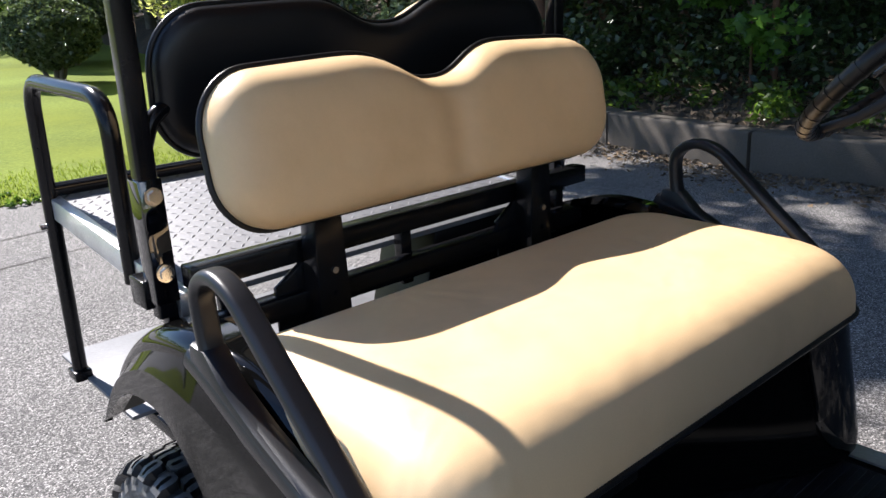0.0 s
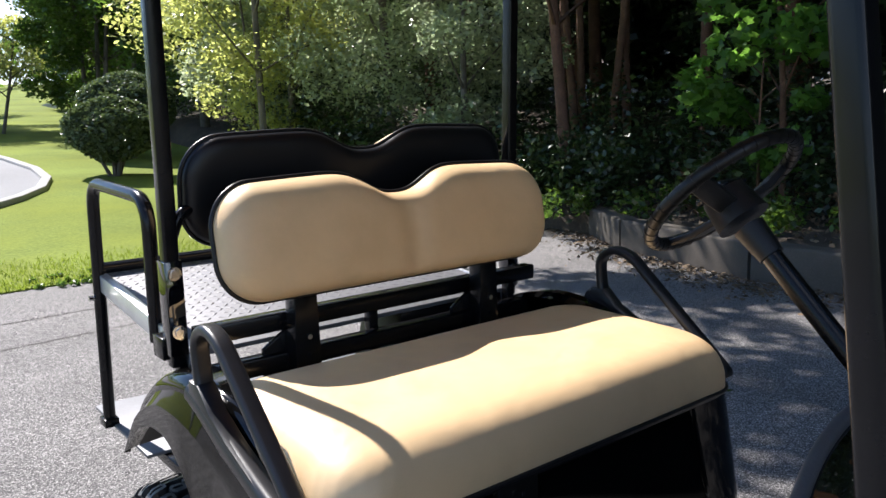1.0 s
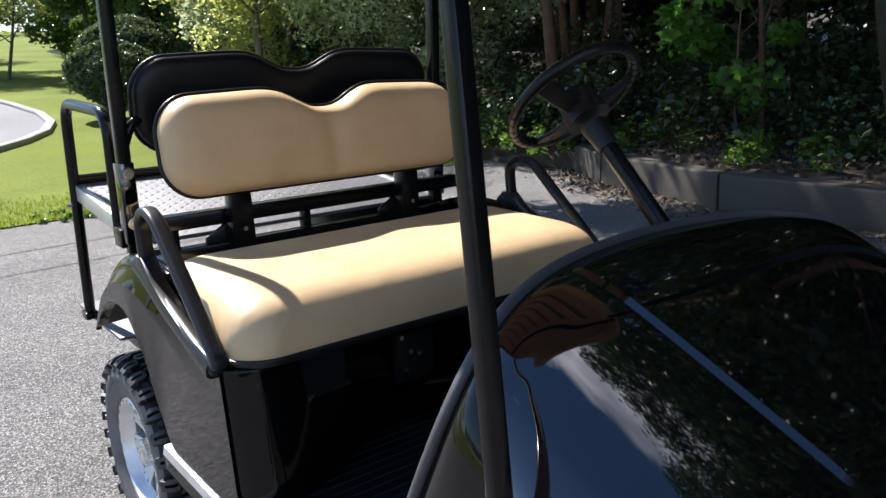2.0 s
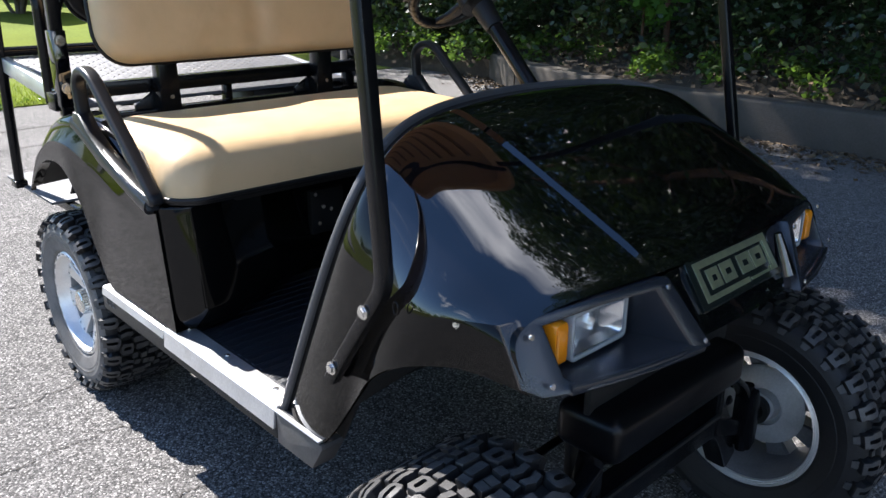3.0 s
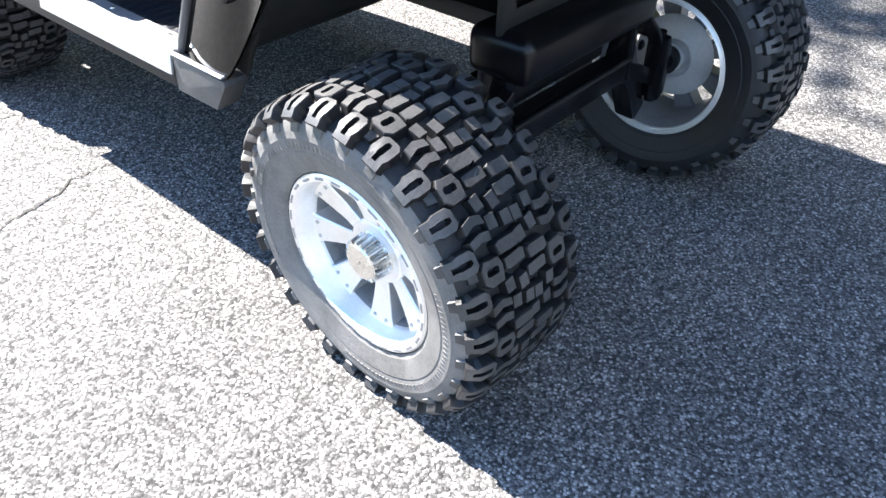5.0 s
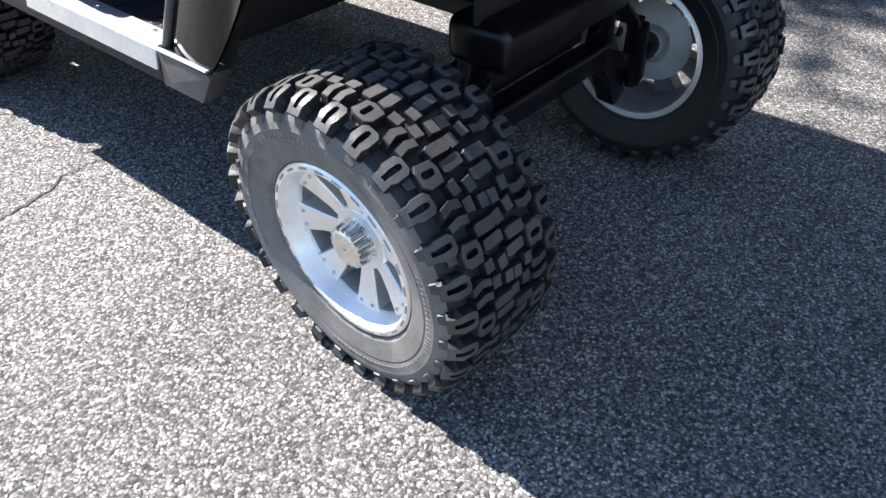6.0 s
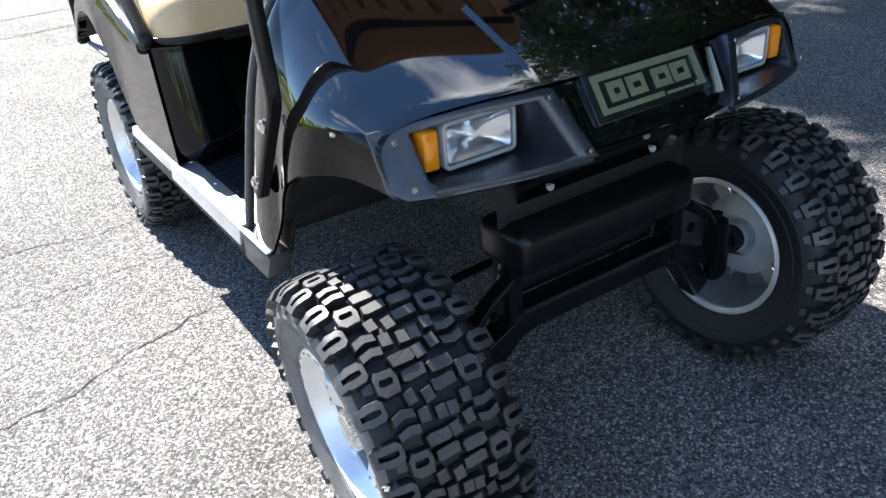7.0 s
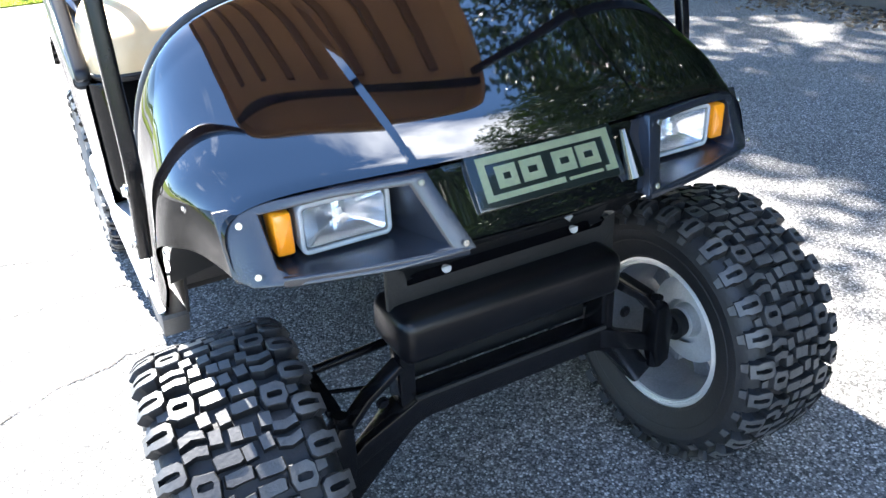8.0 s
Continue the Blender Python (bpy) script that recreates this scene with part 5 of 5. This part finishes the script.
def crack(pts, width, seed):
    r = np.random.default_rng(seed)
    line = []
    for a, b in zip(pts, pts[1:]):
        a, b = np.array(a, float), np.array(b, float)
        k = max(2, int(np.linalg.norm(b - a) / 0.022))
        for i in range(k):
            line.append(a + (b - a) * i / k + r.normal(0, 0.006, 2))
    line.append(np.array(pts[-1], float))
    bm = bmesh.new()
    rows = []
    for i, p in enumerate(line):
        t = line[min(i + 1, len(line) - 1)] - line[max(i - 1, 0)]
        t /= np.linalg.norm(t) + 1e-9
        w = width * (0.35 + 0.9 * r.random()) * (0.5 if i in (0, len(line) - 1) else 1)
        nrm = np.array((-t[1], t[0])) * w / 2
        rows.append((bm.verts.new((*(p + nrm), 0.0025)), bm.verts.new((*(p - nrm), 0.0025))))
    for (a, b), (c, d) in zip(rows, rows[1:]):
        bm.faces.new((a, b, d, c))
    bmesh.ops.recalc_face_normals(bm, faces=bm.faces)
    tagged(part("crack", bm, CRACK, None, "narrow dark crack in the asphalt", 0), category="crack", kind="structure", group="asphalt cracks")


crack([(-0.25, 0.66), (-0.455, 0.600), (-0.593, 0.584), (-0.686, 0.548), (-0.815, 0.520), (-0.96, 0.43), (-1.2, 0.40), (-1.5, 0.26)], 0.0055, 1)
crack([(-0.52, 0.98), (-0.72, 1.0), (-0.92, 0.97), (-1.3, 1.02), (-1.8, 0.95)], 0.004, 2)
crack([(-0.55, 1.33), (-0.72, 1.30), (-0.90, 1.36), (-1.2, 1.33), (-1.7, 1.42)], 0.005, 3)
crack([(-3.5, 5.55), (-1.5, 5.62), (0.4, 5.75), (2.2, 5.95)], 0.028, 4)
crack([(-3.5, 4.7), (-1.5, 4.87), (0.3, 5.05), (2.2, 5.25)], 0.022, 5)

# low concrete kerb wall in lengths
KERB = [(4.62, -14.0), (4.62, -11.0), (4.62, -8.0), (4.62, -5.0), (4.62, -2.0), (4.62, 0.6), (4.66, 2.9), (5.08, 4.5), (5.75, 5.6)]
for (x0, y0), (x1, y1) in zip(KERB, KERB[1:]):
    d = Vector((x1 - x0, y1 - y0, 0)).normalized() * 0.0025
    k = part("kerb", sweep([Vector((x0 + 0.11, y0, 0.11)) + d, Vector((x1 + 0.11, y1, 0.11)) - d], rounded_rect(0.22, 0.39, 0.025, 3)), CONCRETE, None, "low weathered concrete kerb wall beside the asphalt, coloured dark as tree shade", 40)
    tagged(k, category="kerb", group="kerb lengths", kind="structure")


# ---- plants ----
def leaves(points, size, r, shape="rhomb", droop=0.2, flat=0.6):
    """Leaf faces at the points, turned at random."""
    n = len(points)
    d = r.normal(0, 1, (n, 3))
    d[:, 2] = d[:, 2] * flat - droop
    d /= np.linalg.norm(d, axis=1)[:, None]
    q = r.normal(0, 1, (n, 3))
    q[:, 2] /= flat
    e = np.cross(d, q)
    e /= np.linalg.norm(e, axis=1)[:, None] + 1e-9
    s = size * (0.6 + 0.8 * r.random(n))[:, None]
    f = np.cross(d, e)
    if shape == "rhomb":
        co = np.stack((points - d * s * 0.5, points + e * s * 0.28 + f * s * 0.06, points + d * s * 0.5, points - e * s * 0.28 + f * s * 0.06), 1)
        idx = np.arange(n * 4).reshape(n, 4)
        return co.reshape(-1, 3), idx
    out = [(-0.5, 0), (-0.30, 0.30), (-0.22, 0.16), (0.08, 0.46), (0.10, 0.20), (0.5, 0.0), (0.10, -0.20), (0.08, -0.46), (-0.22, -0.16), (-0.30, -0.30)]
    co = np.stack([points + d * s * a + e * s * b + f * s * 0.10 * abs(b) for a, b in out], 1)
    return co.reshape(-1, 3), np.arange(n * 10).reshape(n, 10)


def clump_points(centres, radii, per, r, hollow=0.55):
    out = []
    for c, q in zip(centres, radii):
        v = r.normal(0, 1, (per, 3))
        v /= np.linalg.norm(v, axis=1)[:, None]
        rad = q * (hollow + (1 - hollow) * r.random(per) ** 0.6)
        out.append(np.array(c) + v * rad[:, None] * np.array((1, 1, 0.75)))
    return np.concatenate(out)


def limb(bm, a, b, r0, r1, bend, r, seg=9):
    a, b = np.array(a, float), np.array(b, float)
    rows, k = [], 6
    side = r.normal(0, 1, 3) * bend
    for i in range(k + 1):
        t = i / k
        rows.append(a + (b - a) * t + side * math.sin(math.pi * t))
    rings = []
    d = Vector(b - a).normalized()
    u = d.orthogonal().normalized()
    w = d.cross(u)
    for i, p in enumerate(rows):
        q = r0 + (r1 - r0) * (i / k) ** 0.8
        rings.append([Vector(p) + (u * math.cos(2 * math.pi * j / seg) + w * math.sin(2 * math.pi * j / seg)) * q * (1 + 0.08 * math.sin(3 * j + i)) for j in range(seg)])
    skin(rings, True, bm)
    return rows


def tree(x, y, height, crown_r, crown_z, mat, bark, label, seed, n_clumps=26, per=420, size=0.11, trunk=0.11, lean=(0, 0), stems=1, shape="rhomb", base_z=0.0, name="tree", category="tree", clump=0.22):
    r = np.random.default_rng(seed)
    t = thing(name, label, category)
    t.location = (0, 0, 0)
    bm = bmesh.new()
    ends = []
    for s in range(stems):
        off = r.normal(0, 0.18, 2) if stems > 1 else np.zeros(2)
        top = (x + lean[0] + off[0] * 4, y + lean[1] + off[1] * 4, height * 0.82)
        if abs(lean[0]) > 2:
            # upright for some metres, then bent over
            fork = (x + off[0], y + off[1], base_z + 4.6)
            limb(bm, (x + off[0], y + off[1], base_z - 0.1), fork, trunk, trunk * 0.85, 0.05, r, 12)
            rows = limb(bm, fork, top, trunk * 0.85, trunk * 0.3, 0.2, r, 12)
        else:
            rows = limb(bm, (x + off[0], y + off[1], base_z - 0.1), top, trunk, trunk * 0.35, 0.10, r, 12)
        for k in range(7):
            st = rows[2 + k % 4]
            a = 2 * math.pi * (k / 7 + 0.13 * r.random())
            q = crown_r * (0.55 + 0.4 * r.random())
            en = (st[0] + q * math.cos(a), st[1] + q * math.sin(a), min(height * 0.95, st[2] + q * (0.35 + 0.5 * r.random())))
            limb(bm, st, en, trunk * 0.35, trunk * 0.08, 0.06, r, 6)
            ends.append(en)
    part("trunk", bm, bark, t, smooth=60)
    cs, rs = [], []
    cz = (crown_z + height) / 2
    reach = 0.95 if abs(lean[0]) > 2 else 0.7
    for k in range(n_clumps):
        if k < len(ends) and ends[k][2] > crown_z:
            c = ends[k]
        else:
            v = r.normal(0, 1, 3)
            v /= np.linalg.norm(v)
            q = r.random() ** 0.4
            c = (x + lean[0] * reach + v[0] * crown_r * q, y + lean[1] * reach + v[1] * crown_r * q, cz + v[2] * (height - crown_z) / 2 * q)
        cs.append(c)
        rs.append(crown_r * clump * (1 + r.random()))
    pts = clump_points(cs, rs, per, r, 0.35)
    pts = pts[pts[:, 2] > base_z + 0.05]
    co, idx = leaves(pts, size, r, shape)
    cr = new("crown", quick_mesh("crown", co, idx, mat))
    cr.parent = t
    return t


def clipped_bush(x, y, rx, rz, zc, seed, label, base):
    r = np.random.default_rng(seed)
    t = thing("clipped_bush", label, "bush", "clipped bushes on the lawn")
    bm = bmesh.new()
    for k in range(5):
        a = 2 * math.pi * k / 5 + 0.4
        limb(bm, (x + 0.05 * math.cos(a), y + 0.05 * math.sin(a), base - 0.05), (x + rx * 0.5 * math.cos(a), y + rx * 0.5 * math.sin(a), zc), 0.04, 0.02, 0.05, r, 7)
    part("stem", bm, BARK_GREY, t, smooth=60)
    n = 17000
    v = r.normal(0, 1, (n, 3))
    v /= np.linalg.norm(v, axis=1)[:, None]
    lump = 1 + 0.05 * np.sin(5 * v[:, 0] + 2) + 0.05 * np.sin(6 * v[:, 1] + 4 * v[:, 2])
    q = (0.86 + 0.15 * r.random(n)) * lump
    sq = np.sign(v[:, 2]) * np.abs(v[:, 2]) ** 0.8
    pts = np.stack((x + v[:, 0] * rx * q, y + v[:, 1] * rx * q, zc + sq * rz * q), 1)
    co, idx = leaves(pts, 0.075, r)
    cr = new("crown", quick_mesh("crown", co, idx, LEAF_CLIP))
    cr.parent = t
    return t


clipped_bush(3.28, 14.7, 0.80, 0.56, 1.27, 21, "round clipped evergreen bush on the lawn", 0.39)
clipped_bush(4.52, 17.7, 1.02, 0.70, 1.74, 22, "larger round clipped bush behind another on the lawn", 0.57)

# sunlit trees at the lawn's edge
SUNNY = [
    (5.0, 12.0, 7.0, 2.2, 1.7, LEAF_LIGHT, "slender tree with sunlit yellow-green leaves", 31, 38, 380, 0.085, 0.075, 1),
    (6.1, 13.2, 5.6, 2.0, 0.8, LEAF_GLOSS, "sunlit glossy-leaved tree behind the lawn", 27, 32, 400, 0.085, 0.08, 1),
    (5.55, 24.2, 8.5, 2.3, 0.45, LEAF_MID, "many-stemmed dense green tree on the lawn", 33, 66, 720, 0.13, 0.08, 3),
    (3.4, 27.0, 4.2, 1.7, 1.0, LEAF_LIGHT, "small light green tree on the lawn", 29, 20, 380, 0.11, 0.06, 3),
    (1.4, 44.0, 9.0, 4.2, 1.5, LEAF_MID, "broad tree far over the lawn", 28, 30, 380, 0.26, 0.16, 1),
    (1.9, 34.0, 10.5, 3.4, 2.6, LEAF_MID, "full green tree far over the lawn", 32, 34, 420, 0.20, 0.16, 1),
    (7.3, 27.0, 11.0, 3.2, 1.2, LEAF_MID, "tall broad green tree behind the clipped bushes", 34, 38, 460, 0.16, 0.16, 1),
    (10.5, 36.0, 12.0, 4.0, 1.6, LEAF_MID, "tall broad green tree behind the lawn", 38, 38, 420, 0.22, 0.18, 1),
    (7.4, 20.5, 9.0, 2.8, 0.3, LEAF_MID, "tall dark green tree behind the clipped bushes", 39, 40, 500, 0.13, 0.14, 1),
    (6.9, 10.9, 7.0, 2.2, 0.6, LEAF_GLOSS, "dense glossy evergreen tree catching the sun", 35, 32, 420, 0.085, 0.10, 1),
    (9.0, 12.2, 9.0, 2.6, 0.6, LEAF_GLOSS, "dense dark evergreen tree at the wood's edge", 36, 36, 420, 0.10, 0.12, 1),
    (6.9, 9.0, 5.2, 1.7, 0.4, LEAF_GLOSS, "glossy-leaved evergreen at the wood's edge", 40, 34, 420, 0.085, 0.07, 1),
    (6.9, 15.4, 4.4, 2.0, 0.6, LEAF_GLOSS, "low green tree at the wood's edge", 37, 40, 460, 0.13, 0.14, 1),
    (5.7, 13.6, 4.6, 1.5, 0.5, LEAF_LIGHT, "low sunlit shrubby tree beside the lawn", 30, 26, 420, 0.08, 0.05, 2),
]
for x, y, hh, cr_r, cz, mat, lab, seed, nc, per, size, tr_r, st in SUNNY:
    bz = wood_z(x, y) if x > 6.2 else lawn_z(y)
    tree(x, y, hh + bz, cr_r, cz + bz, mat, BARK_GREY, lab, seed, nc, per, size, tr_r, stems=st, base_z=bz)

# dark wood beyond the kerb
WOOD = [
    (8.3, 7.7, 10.0, 2.6, 2.6, "dark tree with several reddish-brown stems", 41, 0.075, 3, 0.10),
    (9.3, 5.2, 10.0, 3.0, 1.2, "dark woodland tree in shade", 42, 0.12, 1, 0.12),
    (9.6, 1.6, 14.0, 3.4, 1.0, "dark woodland tree in shade", 43, 0.13, 1, 0.12),
    (9.2, -2.2, 16.0, 3.8, 0.9, "dark woodland tree in shade", 44, 0.13, 1, 0.12),
    (9.0, -6.5, 17.5, 4.2, 0.9, "dark woodland tree in shade", 45, 0.13, 1, 0.13),
    (11.4, 10.2, 12.0, 3.4, 0.5, "dark woodland tree deep in the wood", 46, 0.15, 1, 0.15),
    (12.2, 6.4, 14.8, 3.4, 0.4, "dark woodland tree deep in the wood", 47, 0.15, 1, 0.15),
    (12.4, 2.6, 14.8, 3.4, 0.4, "dark woodland tree deep in the wood", 48, 0.15, 1, 0.15),
    (12.2, -1.6, 14.8, 3.4, 0.4, "dark woodland tree deep in the wood", 52, 0.15, 1, 0.15),
    (12.2, -6.0, 14.8, 3.4, 0.4, "dark woodland tree deep in the wood", 53, 0.15, 1, 0.15),
    (8.4, -10.6, 18.0, 4.4, 0.8, "dark woodland tree in shade", 91, 0.13, 1, 0.15),
    (8.8, -15.0, 18.0, 4.6, 0.8, "dark woodland tree in shade", 92, 0.13, 1, 0.17),
    (8.2, -20.0, 18.5, 4.8, 0.8, "dark woodland tree in shade", 93, 0.14, 1, 0.18),
    (8.2, -26.0, 18.5, 5.0, 0.8, "dark woodland tree in shade", 94, 0.15, 1, 0.20),
    (10.6, 14.6, 12.0, 3.2, 0.4, "dark woodland tree deep in the wood", 49, 0.15, 1, 0.15),
    (14.0, 13.0, 13.0, 3.8, 0.4, "dark woodland tree deep in the wood", 54, 0.15, 1, 0.17),
]
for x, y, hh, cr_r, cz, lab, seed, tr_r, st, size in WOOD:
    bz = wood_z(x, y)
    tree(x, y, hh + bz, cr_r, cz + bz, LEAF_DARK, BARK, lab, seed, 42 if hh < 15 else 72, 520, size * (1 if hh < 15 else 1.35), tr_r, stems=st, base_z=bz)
tree(6.6, 3.7, 4.4, 1.1, 0.75, LEAF_MAPLE, BARK, "young maple with broad bright green leaves", 50, 14, 90, 0.14, 0.04, lean=(-0.4, 0.1), shape="lobed", base_z=wood_z(6.6, 3.7))
tree(6.15, 3.7, 2.3, 0.75, 0.65, LEAF_MAPLE, BARK, "maple sapling with broad green leaves behind the kerb", 60, 9, 60, 0.13, 0.018, shape="lobed", base_z=wood_z(6.15, 3.7))
tree(7.9, 10.0, 11.5, 2.5, 6.0, LEAF_MID, BARK, "tall tree whose boughs overhang the asphalt", 56, 60, 165, 0.15, 0.085, lean=(-6.0, -0.6), clump=0.13, base_z=wood_z(7.9, 10.0))
tree(8.4, 5.8, 11.0, 3.0, 6.4, LEAF_DARK, BARK, "tall tree whose boughs overhang the asphalt", 57, 56, 150, 0.15, 0.075, lean=(-5.2, -0.6), clump=0.13, base_z=wood_z(8.4, 5.8))
tree(8.7, 8.6, 9.6, 2.9, 5.2, LEAF_DARK, BARK, "tall tree leaning out over the kerb", 58, 50, 150, 0.15, 0.07, lean=(-3.2, -0.4), clump=0.13, base_z=wood_z(8.7, 8.6))
tree(8.6, 7.2, 10.5, 2.5, 6.2, LEAF_DARK, BARK, "tall tree whose boughs overhang the asphalt", 59, 56, 140, 0.15, 0.075, lean=(-6.6, -0.3), clump=0.13, base_z=wood_z(8.6, 7.2))
tree(6.6, 6.6, 8.0, 2.2, 3.6, LEAF_MID, BARK, "tree whose high boughs overhang the asphalt", 51, 30, 200, 0.11, 0.09, lean=(-1.0, -0.2), clump=0.13, base_z=wood_z(6.6, 6.6))
tree(6.9, 0.4, 8.6, 2.8, 3.0, LEAF_DARK, BARK, "tree whose high boughs overhang the asphalt", 55, 46, 460, 0.12, 0.09, lean=(-1.2, 0.3), clump=0.2, base_z=wood_z(6.9, 0.4))


def undergrowth(name, label, boxes, count, size, mat, seed, lump=0.35):
    """Low leafy growth over strips of ground: x0, y0, x1, y1, height."""
    r = np.random.default_rng(seed)
    pts = []
    for x0, y0, x1, y1, h in boxes:
        k = int(count * abs((x1 - x0) * (y1 - y0)) / sum(abs((b[2] - b[0]) * (b[3] - b[1])) for b in boxes))
        nb = max(4, k // 90)
        cx, cy = x0 + (x1 - x0) * r.random(nb), y0 + (y1 - y0) * r.random(nb)
        ch = h * (0.35 + 0.75 * r.random(nb))
        pick = r.integers(0, nb, k)
        v = r.normal(0, 1, (k, 3))
        v /= np.linalg.norm(v, axis=1)[:, None]
        rad = lump * (0.5 + 0.6 * r.random(k))[:, None]
        p = np.stack((cx[pick], cy[pick], ch[pick] * r.random(k) ** 0.5), 1) + v * rad
        p[:, 2] += np.array([wood_z(qx, qy) if qx > 4.9 and abs(qx) < 60 and name != "lawn_weeds" else lawn_z(qy) for qx, qy in p[:, :2]])
        pts.append(p[p[:, 2] > 0.01])
    co, idx = leaves(np.concatenate(pts), size, r)
    ob = new(name, quick_mesh(name, co, idx, mat))
    return tagged(ob, label, "shrubs", kind="stuff")


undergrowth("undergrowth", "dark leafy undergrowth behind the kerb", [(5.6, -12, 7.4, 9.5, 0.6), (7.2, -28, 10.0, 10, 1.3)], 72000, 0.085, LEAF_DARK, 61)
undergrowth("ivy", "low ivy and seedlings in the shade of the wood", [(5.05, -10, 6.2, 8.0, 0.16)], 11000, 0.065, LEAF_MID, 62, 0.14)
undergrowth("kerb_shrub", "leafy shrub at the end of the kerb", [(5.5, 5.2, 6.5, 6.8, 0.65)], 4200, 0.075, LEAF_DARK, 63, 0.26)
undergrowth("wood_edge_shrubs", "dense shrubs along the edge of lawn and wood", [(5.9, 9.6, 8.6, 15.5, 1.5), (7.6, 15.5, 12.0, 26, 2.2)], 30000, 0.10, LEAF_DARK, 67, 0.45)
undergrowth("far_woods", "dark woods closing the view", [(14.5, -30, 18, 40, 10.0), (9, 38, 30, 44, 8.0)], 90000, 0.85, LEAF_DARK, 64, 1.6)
undergrowth("distant_trees", "distant line of green trees", [(-70, 98, 40, 110, 8.0), (-95, -80, -80, 80, 8.0), (-80, -95, 40, -80, 8.0)], 30000, 1.0, LEAF_MID, 65, 2.2)
undergrowth("lawn_weeds", "low clover at the edge of the lawn", [(-3.0, 6.75, 4.6, 7.3, 0.02)], 9000, 0.035, LEAF_MID, 66, 0.04)

# grass blades near the asphalt
r = np.random.default_rng(71)
n = 26000
bx, by = -6 + 10.6 * r.random(n), 6.5 + 0.35 * r.random(n) + 1.6 * r.random(n) ** 2.2
edge_y = np.interp(bx, [p[0] for p in LAWN_EDGE], [p[1] for p in LAWN_EDGE])
keep = by > edge_y - 0.02
bx, by = bx[keep], by[keep]
n = len(bx)
h = 0.02 + 0.035 * r.random(n)
a = 2 * np.pi * r.random(n)
w = 0.004 + 0.004 * r.random(n)
tip = r.normal(0, 0.018, (n, 2))
bz = 0.01 + 0.06 * np.maximum(0, by - 8.0)
co = np.stack((np.stack((bx - w * np.cos(a), by - w * np.sin(a), bz), 1), np.stack((bx + w * np.cos(a), by + w * np.sin(a), bz), 1), np.stack((bx + tip[:, 0], by + tip[:, 1], bz + h), 1)), 1).reshape(-1, 3)
tagged(new("grass", quick_mesh("grass", co, np.arange(3 * n).reshape(n, 3), BLADE)), "short grass blades of the lawn", "grass", kind="stuff")

# dry leaves and grit along the foot of the kerb
r = np.random.default_rng(81)
n = 5200
ty = -6 + 12 * r.random(n)
kx = np.interp(ty, [p[1] for p in KERB], [p[0] for p in KERB])
tx = kx - 0.02 - np.abs(r.normal(0, 0.26, n))
co, idx = leaves(np.stack((tx, ty, 0.006 + 0.03 * r.random(n)), 1), 0.05, r)
co[:, 2] = 0.004 + np.abs(co[:, 2] - 0.004) * 0.6
tagged(new("leaf_litter", quick_mesh("leaf_litter", co, idx, LITTER)), "dry brown leaves along the foot of the kerb", "leaf litter", kind="stuff")
r = np.random.default_rng(82)
n = 9000
tx, ty = 5.0 + 3.2 * r.random(n), -9 + 17 * r.random(n)
tx += np.maximum(0, ty - 3.4) * 0.45 * (tx < 6.2)
co, idx = leaves(np.stack((tx, ty, np.array([wood_z(a, b) for a, b in zip(tx, ty)]) + 0.03 + 0.03 * r.random(n)), 1), 0.07, r)
tagged(new("wood_litter", quick_mesh("wood_litter", co, idx, LITTER)), "brown leaf litter on the woodland floor", "leaf litter", kind="stuff")

# fallen twigs on the wood's edge
r = np.random.default_rng(83)
for k in range(7):
    bm = bmesh.new()
    x, y = 4.85 + 0.6 * r.random(), -1.5 + 4.5 * r.random()
    a = 2 * math.pi * r.random()
    limb(bm, (x, y, 0.33 + 0.02 * r.random()), (x + 0.5 * math.cos(a), y + 0.5 * math.sin(a), 0.36), 0.010, 0.004, 0.03, r, 6)
    tagged(part("fallen_twig", bm, BARK, None, "thin dead twig lying over the kerb", 60), category="twig", group="fallen twigs")

# street lamp far over the lawn
lamp = thing("street_lamp", "thin dark street lamp far over the lawn", "street lamp")
part("pole", rod((3.6, 40, 1.8), (3.6, 40, 7.2), 0.07, 10, 0.05), STEEL_BLACK, lamp)
part("lamp_head", box((2.8, 39.9, 7.1), (3.7, 40.1, 7.25), 0.03), STEEL_BLACK, lamp)
